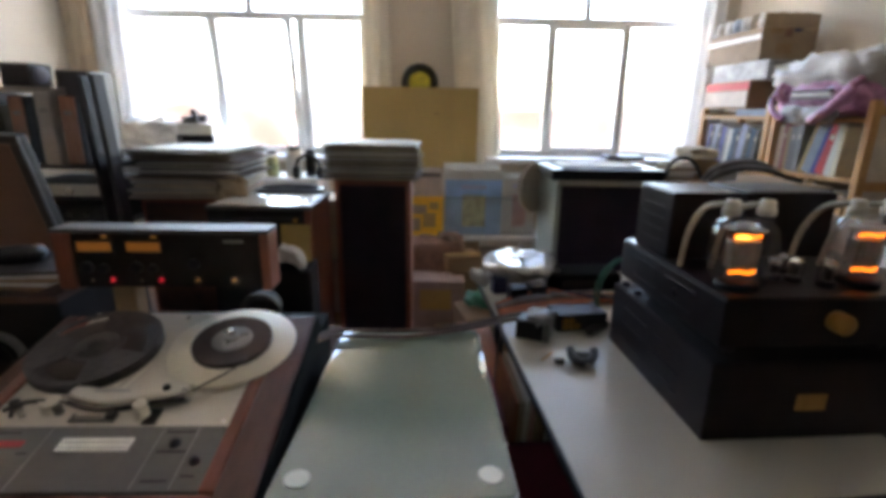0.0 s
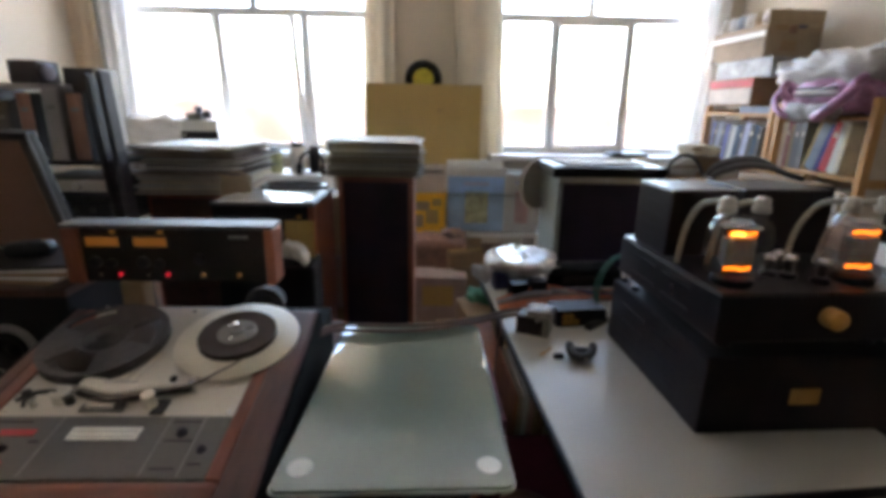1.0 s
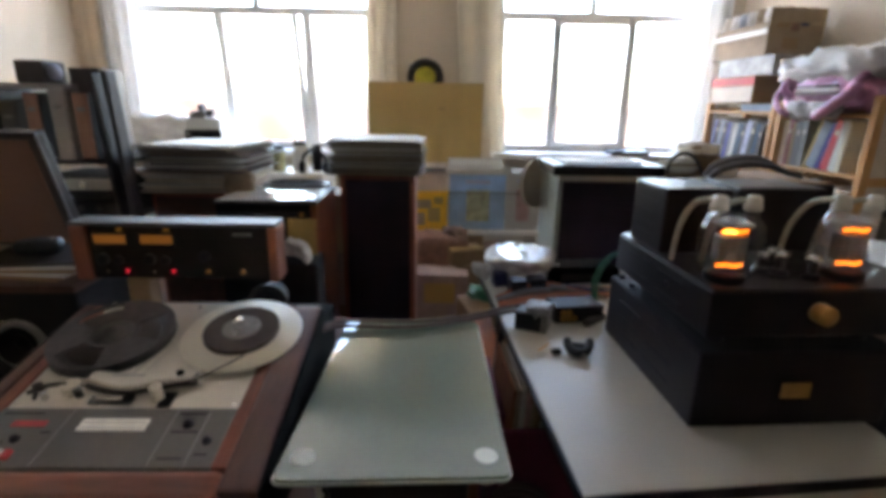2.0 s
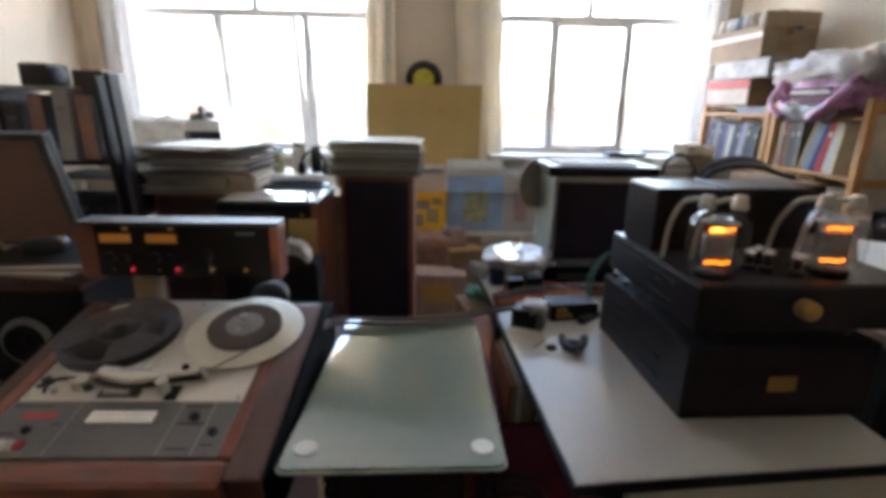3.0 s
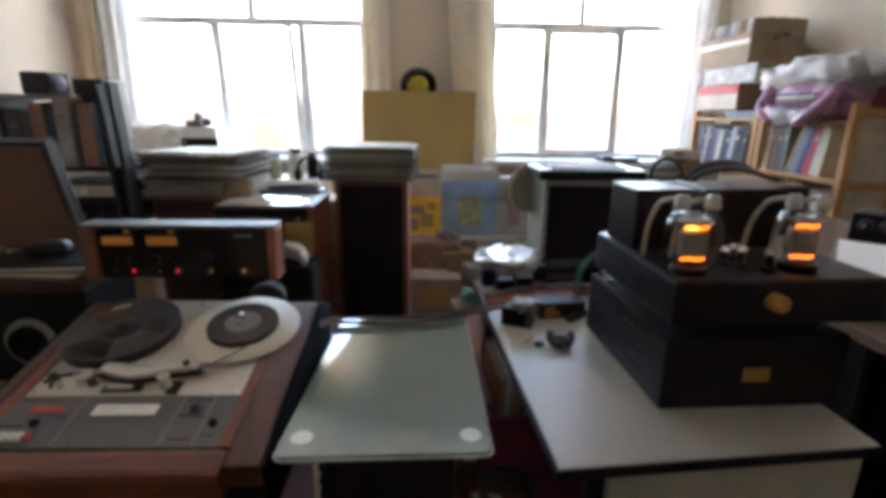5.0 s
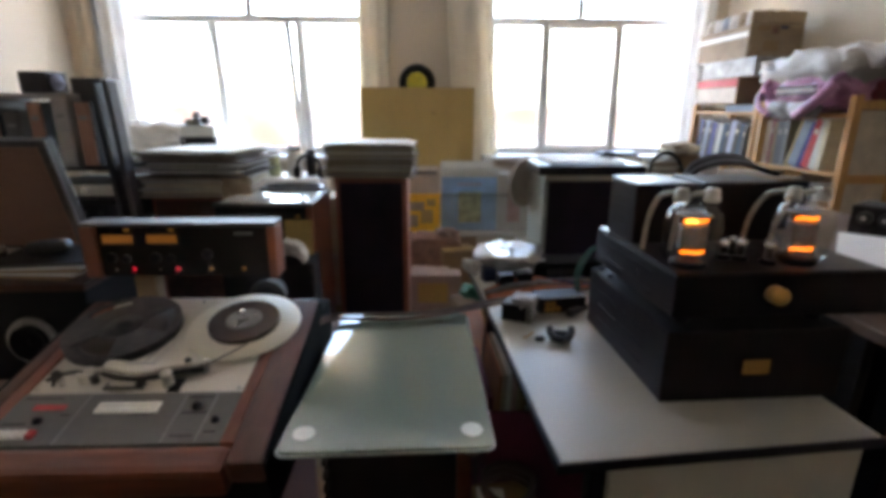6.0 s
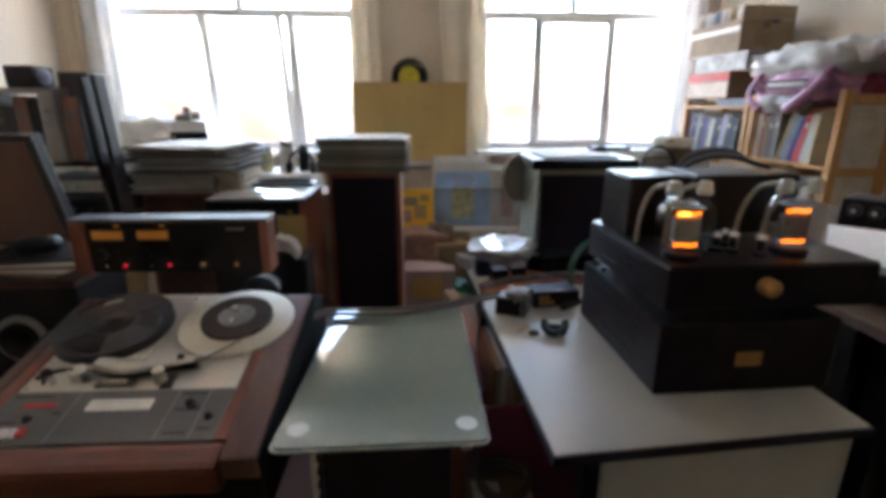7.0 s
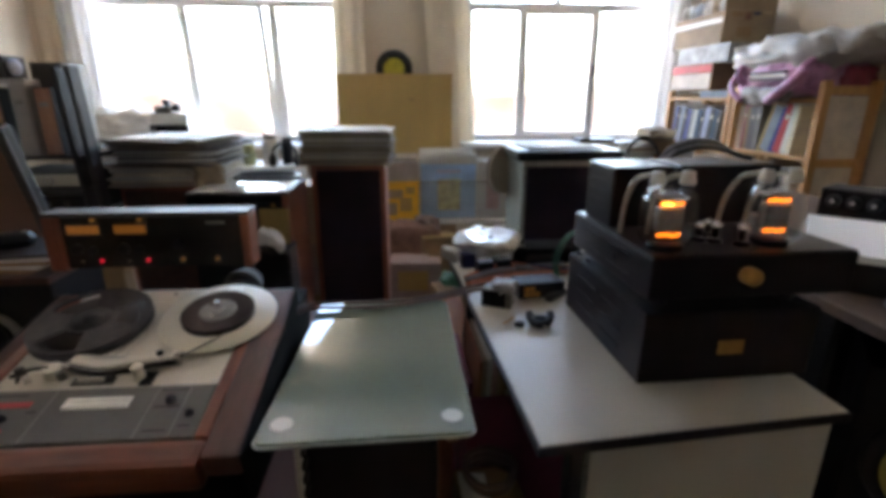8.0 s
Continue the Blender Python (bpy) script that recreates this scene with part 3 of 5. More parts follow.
def rounded_plate(w, d, z0, z1, r, bevel, taper=0.0, skew=0.0):
    bm = bmesh.new()
    pts = []
    for cx, cy, a0 in ((w / 2 - r, d / 2 - r, 0), (-w / 2 + r, d / 2 - r, 90), (-w / 2 + r, -d / 2 + r, 180), (w / 2 - r, -d / 2 + r, 270)):
        pts += [(cx + r * math.cos(radians(a0 + 15 * k)), cy + r * math.sin(radians(a0 + 15 * k))) for k in range(7)]
    pts = [(x * (1 - taper * 2 * y / d), y + skew * x * max(0.0, -2 * y / d)) for x, y in pts]
    lo = [bm.verts.new((x, y, z0)) for x, y in pts]
    mid = [bm.verts.new((x, y, z1 - bevel)) for x, y in pts]
    hi = [bm.verts.new((x * (1 - 2 * bevel / w), y * (1 - 2 * bevel / d), z1)) for x, y in pts]
    for a, b in ((lo, mid), (mid, hi)):
        for i in range(len(pts)):
            bm.faces.new((a[i], a[(i + 1) % len(pts)], b[(i + 1) % len(pts)], b[i]))
    bm.faces.new(lo[::-1])
    bm.faces.new(hi)
    return bm


# the top leans a little to one side, added to steer its window reflection
LEVEL = pose(0, 0, GZ) @ pose(0, 0, 0, -0.4, 0.7) @ pose(0, 0, -GZ)
part("glass_top", rounded_plate(0.264, 0.440, GZ - 0.003, GZ, 0.012, 0.001, 0.038, 0.055), GLASSTOP, stand, "grey-green glass", m=LEVEL)
part("glass_edge", rounded_plate(0.269, 0.445, GZ - 0.0065, GZ - 0.0032, 0.014, 0.001, 0.038, 0.055), GLASSEDGE, stand, "pale ground glass edge", m=LEVEL)
for dx in (-0.110, 0.110):
    for dy in (-0.182, 0.19):
        if dy < 0:
            part("glue_disc", disc(0.0145, 0.0012, 28, pose(dx, dy + 0.045 * dx - 0.002, GZ + 0.0002)), FROST, stand, "round frosted pad", m=LEVEL)
        part("stud", disc(0.012, 0.02, 16, pose(dx, dy, GZ - 0.033)), CHROME, stand)
part("column", B(-0.092, -0.16, 0.03, 0.092, 0.17, GZ - 0.034, bevel=0.006), BLACK, stand)
part("foot_plate", B(-0.13, -0.20, 0, 0.13, 0.21, 0.03, bevel=0.006), BLACK, stand)
part("side_bracket", B(-0.099, -0.185, 0.10, -0.0925, -0.160, GZ - 0.01, bevel=0.001), ALU, stand, "bare metal bracket")
for k in range(7):
    part("bracket_tooth", B(-0.0923, -0.182, GZ - 0.055 - 0.022 * k, -0.087, -0.162, GZ - 0.045 - 0.022 * k, bevel=0.001), BLACK, stand)
part("clamp", B(-0.012, -0.185, GZ - 0.03, 0.016, -0.16, GZ - 0.0095, bevel=0.002), DARKEDGE, stand)

# ---- reel-to-reel recorder ----
RB = 0.64
ldesk = thing("side_desk", "dark low desk under the tape recorder", "desk", -0.86, 0.9, 0)
part("desktop", B(-0.72, -0.56, RB - 0.03, 0.655, 0.22, RB, bevel=0.003), WOODDARK, ldesk)
for lx in (-0.66, 0.60):
    part("side_panel", B(lx - 0.015, -0.50, 0, lx + 0.015, 0.20, RB - 0.03, bevel=0.002), WOODDARK, ldesk)
part("back_panel", B(-0.64, 0.15, 0.05, 0.58, 0.165, RB - 0.03, bevel=0.002), BLACKSOFT, ldesk)

rec = thing("tape_recorder", "reel-to-reel tape recorder in a red-brown wooden case", "tape recorder", -0.384, 0.68, RB)
TILT = pose(0, 0, 0.16, 12)


def wedge(hx, v0, v1, top):
    """The case below the sloping deck, flat underneath."""
    bm = bmesh.new()
    f, b = TILT @ Vector((0, v0, top)), TILT @ Vector((0, v1, top))
    ring = [[bm.verts.new((sx, q.y, q.z)) for q in (Vector((0, f.y + 0.02, 0)), f, b, Vector((0, b.y, 0)))] for sx in (-hx, hx)]
    bm.faces.new(ring[0])
    bm.faces.new(ring[1][::-1])
    for i in range(4):
        j = (i + 1) % 4
        bm.faces.new((ring[0][i], ring[1][i], ring[1][j], ring[0][j]))
    return bm


part("case", wedge(0.200, -0.262, 0.085, -0.030), MATBLACK, rec)
for a, b in ((-0.176, -0.1585), (0.1405, 0.158)):
    part("inner_rail", B(a, -0.2395, -0.03, b, 0.080, 0.0035, bevel=0.002, m=TILT), WOODRED, rec)
for a, b in ((-0.196, -0.1765), (0.1585, 0.203)):
    part("side_rail", B(a, -0.272, -0.03, b, 0.080, 0.006, bevel=0.005, m=TILT), WOODDARK, rec)
for a, b in ((-0.203, -0.1963), (0.2033, 0.206)):
    part("edge_trim", B(a, -0.270, -0.030, b, 0.082, 0.003, bevel=0.001, m=TILT), MATBLACK, rec)
part("front_rail", B(-0.176, -0.282, -0.045, 0.158, -0.2402, 0.004, bevel=0.010, m=TILT), WOODREDX, rec)
plate = part("deck_plate", B(-0.158, -0.1480, -0.025, 0.140, 0.095, 0.0, bevel=0.002, m=TILT), ALU, rec, "satin silver deck plate")
panel = part("control_panel", B(-0.158, -0.2395, -0.025, 0.140, -0.1485, 0.003, bevel=0.002, m=TILT), GREYPANEL, rec, "grey control panel")
for px in (-0.066, 0.066, 0.108):
    part("panel_seam", B(px, -0.237, 0.0031, px + 0.0012, -0.151, 0.0036, m=TILT), TRIMLINE, panel)
part("counter_strip", B(-0.044, -0.187, 0.0031, 0.039, -0.168, 0.005, bevel=0.0006, m=TILT), STRIP, panel, "ivory marking strip")
for k in range(2):
    part("strip_line", B(-0.040, -0.1835 + 0.008 * k, 0.0051, 0.036, -0.1825 + 0.008 * k, 0.0054, m=TILT), TRIMLINE, panel)
part("red_marking", B(-0.128, -0.180, 0.0031, -0.086, -0.171, 0.0042, m=TILT), REDBOX, panel, "dull red marking")
for k in range(6):
    red = k == 5
    part("push_button", B(-0.156 + 0.0105 * k, -0.229, 0.0031, -0.1475 + 0.0105 * k, -0.217, 0.009, bevel=0.0015, m=TILT), REDBOX if red else WHITEPL, panel, "red push button" if red else "white push button")
for kx, kv, r in ((0.089, -0.176, 0.0050), (0.122, -0.201, 0.0042), (-0.108, -0.199, 0.0045)):
    part("rotary_knob", L([(0, 0), (r * 1.35, 0), (r * 1.35, 0.001), (r, 0.0013), (r * 0.9, 0.0055), (0, 0.006)], 16, TILT @ pose(kx, kv, 0.003)), DARKEDGE, panel, "", True)
for kx, kv, w in ((0.072, -0.160, 0.034), (0.072, -0.189, 0.034), (0.074, -0.228, 0.028), (-0.150, -0.160, 0.05), (0.114, -0.222, 0.015), (-0.150, -0.205, 0.03), (-0.085, -0.190, 0.012)):
    part("legend_bar", B(kx, kv, 0.0031, kx + w, kv + 0.003, 0.0034, m=TILT), DARKGREY, panel)
for k in range(4):
    part("guide_groove", B(-0.045 + 0.013 * k, -0.085, 0.0003, -0.039 + 0.013 * k, -0.030, 0.0008, m=TILT @ pose(0, 0, 0, 0, 0, -14)), REELWHITE, plate)
for sx, sv in ((-0.150, -0.140), (0.132, -0.140), (0.132, 0.086), (-0.004, 0.080)):
    part("plate_screw", disc(0.0030, 0.0012, 12, TILT @ pose(sx, sv, 0.0002)), CHROME, plate)

# the reels
reel = part("supply_reel", L([(0, 0.004), (0.090, 0.004), (0.0905, 0.005), (0.090, 0.0062), (0.030, 0.0066), (0, 0.0066)], 56, TILT @ pose(0.096, 0.003, 0.002)), REELWHITE, rec, "ivory plastic reel with little tape", True)
part("tape_pack", L([(0.029, 0.0068), (0.056, 0.0068), (0.0565, 0.008), (0.0565, 0.015), (0.056, 0.0158), (0.029, 0.0158)], 48, TILT @ pose(0.096, 0.003, 0.002)), TAPE, reel, "brown wound tape")
part("reel_hub", L([(0, 0.0068), (0.0288, 0.0068), (0.0288, 0.017), (0.026, 0.0185), (0.011, 0.0185), (0.010, 0.022), (0, 0.023)], 32, TILT @ pose(0.096, 0.003, 0.002)), TRIMLINE, reel, "grey hub")
for k in range(3):
    part("hub_slot", B(0.012, -0.0025, 0.0186, 0.024, 0.0025, 0.0195, bevel=0.0008, m=TILT @ pose(0.096, 0.003, 0.002, 0, 0, 120 * k + 20)), CHROME, reel)
part("spindle", disc(0.005, 0.02, 12, TILT @ pose(0.096, 0.003, 0.016)), CHROME, reel)


def open_flange(r0, r1, r2, z0, z1, spokes=3, fill=0.42):
    """A reel flange with large openings between broad spokes."""
    bm = bmesh.new()
    n = 72
    rad = [r0, r1, (r1 + r2) / 2, r2, r2 + 0.010]
    top = [[bm.verts.new((r * math.cos(2 * math.pi * i / n), r * math.sin(2 * math.pi * i / n), z1)) for i in range(n)] for r in rad]
    for a in range(4):
        for i in range(n):
            u = (i * spokes / n) % 1.0
            if a in (1, 2) and u > fill:
                continue
            j = (i + 1) % n
            bm.faces.new((top[a][i], top[a][j], top[a + 1][j], top[a + 1][i]))
    got = bmesh.ops.extrude_face_region(bm, geom=bm.faces[:])
    bmesh.ops.translate(bm, verts=[g for g in got["geom"] if isinstance(g, bmesh.types.BMVert)], vec=(0, 0, z0 - z1))
    return bm


RL = TILT @ pose(-0.094, -0.010, 0.003, 0, 0, 42)
take = part("take_up_reel", open_flange(0.012, 0.037, 0.076, 0.0125, 0.0150, 3, 0.52), REELBLACK, rec, "dark plastic reel with three openings")
take.matrix_basis = RL
part("lower_flange", L([(0, 0), (0.085, 0), (0.086, 0.0012), (0.085, 0.0025), (0, 0.0025)], 56), REELBLACK, take, "", True)
part("tape_pack", L([(0.03, 0.0027), (0.0645, 0.0027), (0.0645, 0.0105), (0.03, 0.0105)], 48), TAPE, take, "brown wound tape", True)
part("reel_hub", L([(0, 0.0), (0.0298, 0.0), (0.0298, 0.0151), (0.012, 0.0168), (0.011, 0.021), (0, 0.022)], 32), REELBLACK, take, "", True)

# heads, guides and the tape between them
def head_cover():
    """A silver cover with a moustache-shaped front edge and rounded top rim."""
    bm = bmesh.new()
    n = 24
    rows = []
    for i in range(n + 1):
        u = i / n
        x = -0.074 + 0.146 * u
        front = -0.110 - 0.012 * math.sin(math.pi * min(1.0, u / 0.72)) ** 2 + 0.006 * max(0.0, (u - 0.72) / 0.28)
        rear = -0.088 - 0.008 * math.sin(math.pi * u)
        rows.append([bm.verts.new(TILT @ Vector(q)) for q in ((x, front, 0.0003), (x, front, 0.012), (x, front + 0.003, 0.0145), (x, rear - 0.002, 0.0145), (x, rear, 0.012), (x, rear, 0.0003))])
    for a, b in zip(rows, rows[1:]):
        for k in range(5):
            bm.faces.new((a[k], b[k], b[k + 1], a[k + 1]))
    bm.faces.new(rows[0])
    bm.faces.new(rows[-1][::-1])
    return bm


part("head_cover", head_cover(), ALU, rec, "silver head cover with a curved edge")
# Dark cord drawn as the shadow under the cover's curved edge.
part("cover_shadow_line", hose(bmesh.new(), [TILT @ Vector(q) for q in ((-0.074, -0.113, 0.007), (-0.050, -0.1215, 0.007), (-0.020, -0.1262, 0.007), (0.010, -0.122, 0.007), (0.035, -0.114, 0.007), (0.070, -0.108, 0.007))], 0.0032, 8, 6), DARKGREY, rec, "", True)
part("head_tray", B(-0.058, -0.1415, 0.0003, -0.002, -0.128, 0.004, bevel=0.0015, m=TILT), GREYPANEL, rec)
part("head_block", B(-0.050, -0.1375, 0.004, -0.016, -0.1315, 0.008, bevel=0.0015, m=TILT), ALU, rec)
part("head_block", B(-0.013, -0.139, 0.0003, -0.003, -0.127, 0.009, bevel=0.002, m=TILT), DARKGREY, rec)
part("pinch_slot", B(0.033, -0.1455, 0.0003, 0.050, -0.1195, 0.003, bevel=0.001, m=TILT), DARKGREY, rec)
part("logo_bar", B(-0.045, -0.102, 0.0147, 0.0, -0.099, 0.015, m=TILT), TRIMLINE, rec)
for gx, gv, r, h, mt in ((0.029, -0.130, 0.0085, 0.022, ALU), (0.046, -0.097, 0.0048, 0.019, DARKGREY), (-0.092, -0.117, 0.0125, 0.014, ALU), (-0.078, -0.124, 0.006, 0.012, GREYPANEL), (-0.134, -0.118, 0.006, 0.014, DARKGREY), (-0.120, -0.130, 0.0045, 0.012, CHROME), (0.072, -0.104, 0.004, 0.018, CHROME)):
    part("tape_guide", L([(0, 0), (r, 0), (r, 0.003), (r * 0.8, 0.004), (r * 0.8, h - 0.005), (r, h - 0.004), (r, h - 0.001), (r * 0.9, h), (0, h)], 20, TILT @ pose(gx, gv, 0.0003)), mt, rec, "", True)
part("tension_arm", hose(bmesh.new(), [TILT @ Vector(q) for q in ((-0.142, -0.128, 0.008), (-0.128, -0.120, 0.011), (-0.112, -0.116, 0.012), (-0.096, -0.117, 0.013))], 0.0032, 8, 4), DARKGREY, rec, "", True)
part("tension_arm", hose(bmesh.new(), [TILT @ Vector(q) for q in ((-0.146, -0.112, 0.006), (-0.136, -0.122, 0.008), (-0.128, -0.136, 0.006))], 0.0026, 8, 4), DARKGREY, rec, "", True)
part("tape_ribbon", hose(bmesh.new(), [TILT @ Vector(q) for q in ((0.132, -0.040, 0.018), (0.118, -0.062, 0.016), (0.095, -0.084, 0.014), (0.071, -0.105, 0.013), (0.030, -0.1195, 0.013), (-0.02, -0.130, 0.012), (-0.06, -0.124, 0.012), (-0.085, -0.112, 0.012))], 0.0013, 6, 4), TAPE, rec, "brown tape run", True)

# the meter bridge on its neck
part("bridge_neck", B(-0.146, 0.118, 0.10, -0.108, 0.150, 0.214, bevel=0.004), CARTON, rec, "beige mounting bracket")
bridge = part("meter_bridge", B(-0.205, 0.128, 0.212, 0.1045, 0.168, 0.308, bevel=0.003), DARKGREY, rec, "dark meter bridge with wooden ends")
part("bridge_face", B(-0.203, 0.1245, 0.214, 0.1035, 0.1278, 0.306, bevel=0.001), BRIDGEFACE, bridge)
part("bridge_lid", B(-0.234, 0.119, 0.3085, 0.121, 0.172, 0.315, bevel=0.002), ALUTOP, bridge, "brushed silver lid")
for a, b in ((-0.233, -0.2055), (0.105, 0.121)):
    part("wooden_end", B(a, 0.120, 0.210, b, 0.171, 0.308, bevel=0.003), WOODZ, bridge, "red-brown wooden end")
for k, mx in enumerate((-0.168, -0.088)):
    part("level_meter", B(mx - 0.026, 0.1225, 0.277, mx + 0.028, 0.1243, 0.292, bevel=0.0008), METERGLOW, bridge, "lit amber level meter")
    part("meter_frame", B(mx - 0.033, 0.1236, 0.271, mx + 0.033, 0.1246, 0.296), DARKEDGE, bridge)
    part("level_knob", disc(0.010, 0.012, 18, pose(mx - 0.012, 0.1245, 0.250, 90)), DARKEDGE, bridge)
    part("level_knob", disc(0.008, 0.010, 18, pose(mx + 0.014, 0.1245, 0.248, 90)), DARKEDGE, bridge)
    part("peak_lamp", B(mx + 0.016, 0.1225, 0.300, mx + 0.024, 0.1243, 0.304), LEDAMBER, bridge, "small amber lamp")
    part("record_lamp", disc(0.0027, 0.004, 12, pose(mx + 0.024, 0.1245, 0.227, 90)), LEDRED, bridge, "lit red lamp")
    part("toggle_switch", disc(0.003, 0.006, 10, pose(mx - 0.007, 0.1245, 0.227, 90)), CHROME, bridge)
for mx in (-0.003, 0.058):
    part("indicator", disc(0.003, 0.004, 10, pose(mx, 0.1245, 0.227, 90)), LEDAMBER, bridge, "small amber lamp")
part("maker_plate", B(0.045, 0.1232, 0.292, 0.078, 0.1243, 0.297), TRIMLINE, bridge)
part("selector_knob", disc(0.009, 0.010, 18, pose(-0.005, 0.1245, 0.256, 90)), DARKEDGE, bridge)
part("drive_motor", disc(0.028, 0.05, 24, pose(0.085, 0.20, 0.155, 90)), BLACKSOFT, rec)
part("motor_ring", L([(0.0285, 0), (0.036, 0), (0.037, 0.004), (0.036, 0.012), (0.0285, 0.012)], 36, pose(0.085, 0.162, 0.155, 90)), DARKGREY, rec, "dark grey motor ring", True)
part("back_block", B(-0.19, 0.128, 0.0, 0.19, 0.24, 0.12, bevel=0.004), MATBLACK, rec)

# ---- the tall loudspeaker with its records ----
spk = thing("column_loudspeaker", "slim wooden loudspeaker with a black cloth front", "loudspeaker", -0.180, 1.67, 0, 0)
part("cabinet", B(-0.13, 0.008, 0.05, 0.125, 0.30, 0.922, bevel=0.004), WOODZ, spk)
part("plinth", B(-0.12, 0.02, 0, 0.115, 0.29, 0.05, bevel=0.003), BLACKSOFT, spk)
part("grille", B(-0.115, -0.004, 0.07, 0.108, 0.0075, 0.905, bevel=0.004), GRILLE, spk, "black cloth grille")
for a, b in ((-0.13, -0.1155), (0.1085, 0.125)):
    part("front_strip", B(a, -0.002, 0.05, b, 0.0075, 0.922, bevel=0.002), WOODZ, spk)
part("front_strip", B(-0.1153, -0.002, 0.9055, 0.1083, 0.0075, 0.922, bevel=0.002), WOODREDX, spk)

rng = random.Random(11)


def records(x, y, z, count, label, top_white=2, spread=0.009, rz=0, thick=(0.0025, 0.0066), size=0.313, twist=2.4, pale=False):
    """A flat pile of record sleeves, each a thing of its own."""
    for k in range(count):
        h = rng.uniform(*thick)
        white = k >= count - top_white or rng.random() < 0.25
        solo("record_sleeve", label if not white else "white card record sleeve lying in a pile", "record", B(-size / 2, -size / 2, 0, size / 2, size / 2, h - 0.0004, bevel=0.0008), SLEEVEWHITE if white else (BOOKCREAM if pale else SLEEVE), pose(x + rng.gauss(0, spread), y + rng.gauss(0, spread), z, 0, 0, rz + rng.gauss(0, twist)), group="records in a pile")
        z += h
    return z


records(-0.188, 1.825, 0.9222, 36, "printed card record sleeve lying in a pile", 2, 0.006, 0, (0.002, 0.0050))

# ---- left side: rack, monitor, small loudspeaker ----
small = thing("small_loudspeaker", "black box loudspeaker with a grey ring round its driver", "loudspeaker", -0.86, 0.80, RB)
part("cabinet", B(-0.24, 0, 0.0, 0.235, 0.26, 0.19, bevel=0.005), BLACKSOFT, small)
part("driver_ring", L([(0.034, 0.002), (0.036, 0.008), (0.041, 0.010), (0.046, 0.007), (0.048, 0.0), (0.034, 0.0)], 36, pose(0.120, 0, 0.085, 90)), TRIMLINE, small, "grey driver ring", True)
part("cone", L([(0.034, 0.002), (0.02, -0.010), (0.010, -0.014), (0.009, -0.010), (0, -0.006)], 28, pose(0.120, -0.014, 0.085, 90)), BLACKSOFT, small, "", True)
part("ring_badge", B(-0.02, -0.003, 0.150, 0.05, -0.0004, 0.158), GOLD, small)
solo("board", "thin reddish-brown board lying on the loudspeaker", "board", B(-0.26, -0.02, 0, 0.25, 0.30, 0.014, bevel=0.003), WOODDARK, pose(-0.865, 0.80, RB + 0.1902, 0, 0, 1))
for k in range(5):
    solo("magazine", "thin magazine lying in a small pile", "magazine", B(-0.10, -0.07, 0, 0.10, 0.07, 0.0055, bevel=0.0008), DARKGREY if k == 4 else (PAPER if k % 2 else CARTON), pose(-0.745 + 0.005 * k, 0.885, RB + 0.2045 + 0.0058 * k, 0, 0, 4 * k - 8), group="magazines in a pile")
mouse = thing("computer_mouse", "glossy black computer mouse on magazines", "mouse", -0.735, 0.88, RB + 0.2335, 20)
part("shell", lump(bmesh.new(), (0.075, 0.045, 0.028), 5, 0.0, 1, 0, 0.35), CABLEBLACK, mouse, "", True)
part("scroll_wheel", disc(0.007, 0.006, 12, pose(0.022, 0.003, 0.024, 90)), ALU, mouse)
solo("metal_cap", "small bright metal cap on the magazines", "cap", disc(0.012, 0.014, 16), CHROME, pose(-0.83, 0.875, RB + 0.2335), smooth=True)

monitor = thing("monitor", "flat monitor, brown reflection coloured into its screen, silver rim", "monitor", -0.962, 0.985, RB + 0.2045, 0)
MT = pose(0.0, 0.02, 0.01, 16)
part("screen", B(-0.21, -0.012, 0.012, 0.208, -0.0055, 0.238, bevel=0.002, m=MT), SCREEN, monitor, "dark screen coloured with a brown reflection")
part("housing", B(-0.225, -0.005, 0.0, 0.225, 0.018, 0.252, bevel=0.006, m=MT), DARKGREY, monitor)
for a in ((-0.227, -0.014, 0.2395, 0.227, -0.004, 0.254), (0.2095, -0.014, -0.002, 0.227, -0.004, 0.2393)):
    part("rim", B(*a, bevel=0.003, m=MT), ALUTOP, monitor, "silver rim")
part("neck", B(-0.04, 0.012, 0.0, 0.04, 0.04, 0.10, bevel=0.006), ALU, monitor)
part("foot", B(-0.10, -0.05, 0.0, 0.10, 0.06, 0.010, bevel=0.003), ALU, monitor)

rack = thing("black_rack", "black open rack with shelves full of audio gear", "rack", -1.08, 1.42, 0)
for z in (0.72, 0.805, 0.885, 0.975):
    part("shelf", B(-0.28, 0.02, z, 0.168, 0.32, z + 0.012, bevel=0.002), RACKBLACK, rack)
part("top_board", B(-0.28, 0.02, 1.186, 0.05, 0.30, 1.198, bevel=0.002), SPINESILVER, rack, "grey top board")
for x0, zt, ln in ((0.172, 1.235, 5), (0.134, 1.228, 7), (-0.30, 1.19, 0)):
    part("side_panel", B(0, 0.0, 0.0, 0.014, 0.05 if ln else 0.34, zt, bevel=0.004, m=Matrix.Translation((x0, 0, 0)) @ Matrix(((1, 0, -0.05 if ln else 0, 0.06 if ln else 0), (0, 1, 0, 0), (0, 0, 1, 0), (0, 0, 0, 1)))), RACKBLACK, rack)
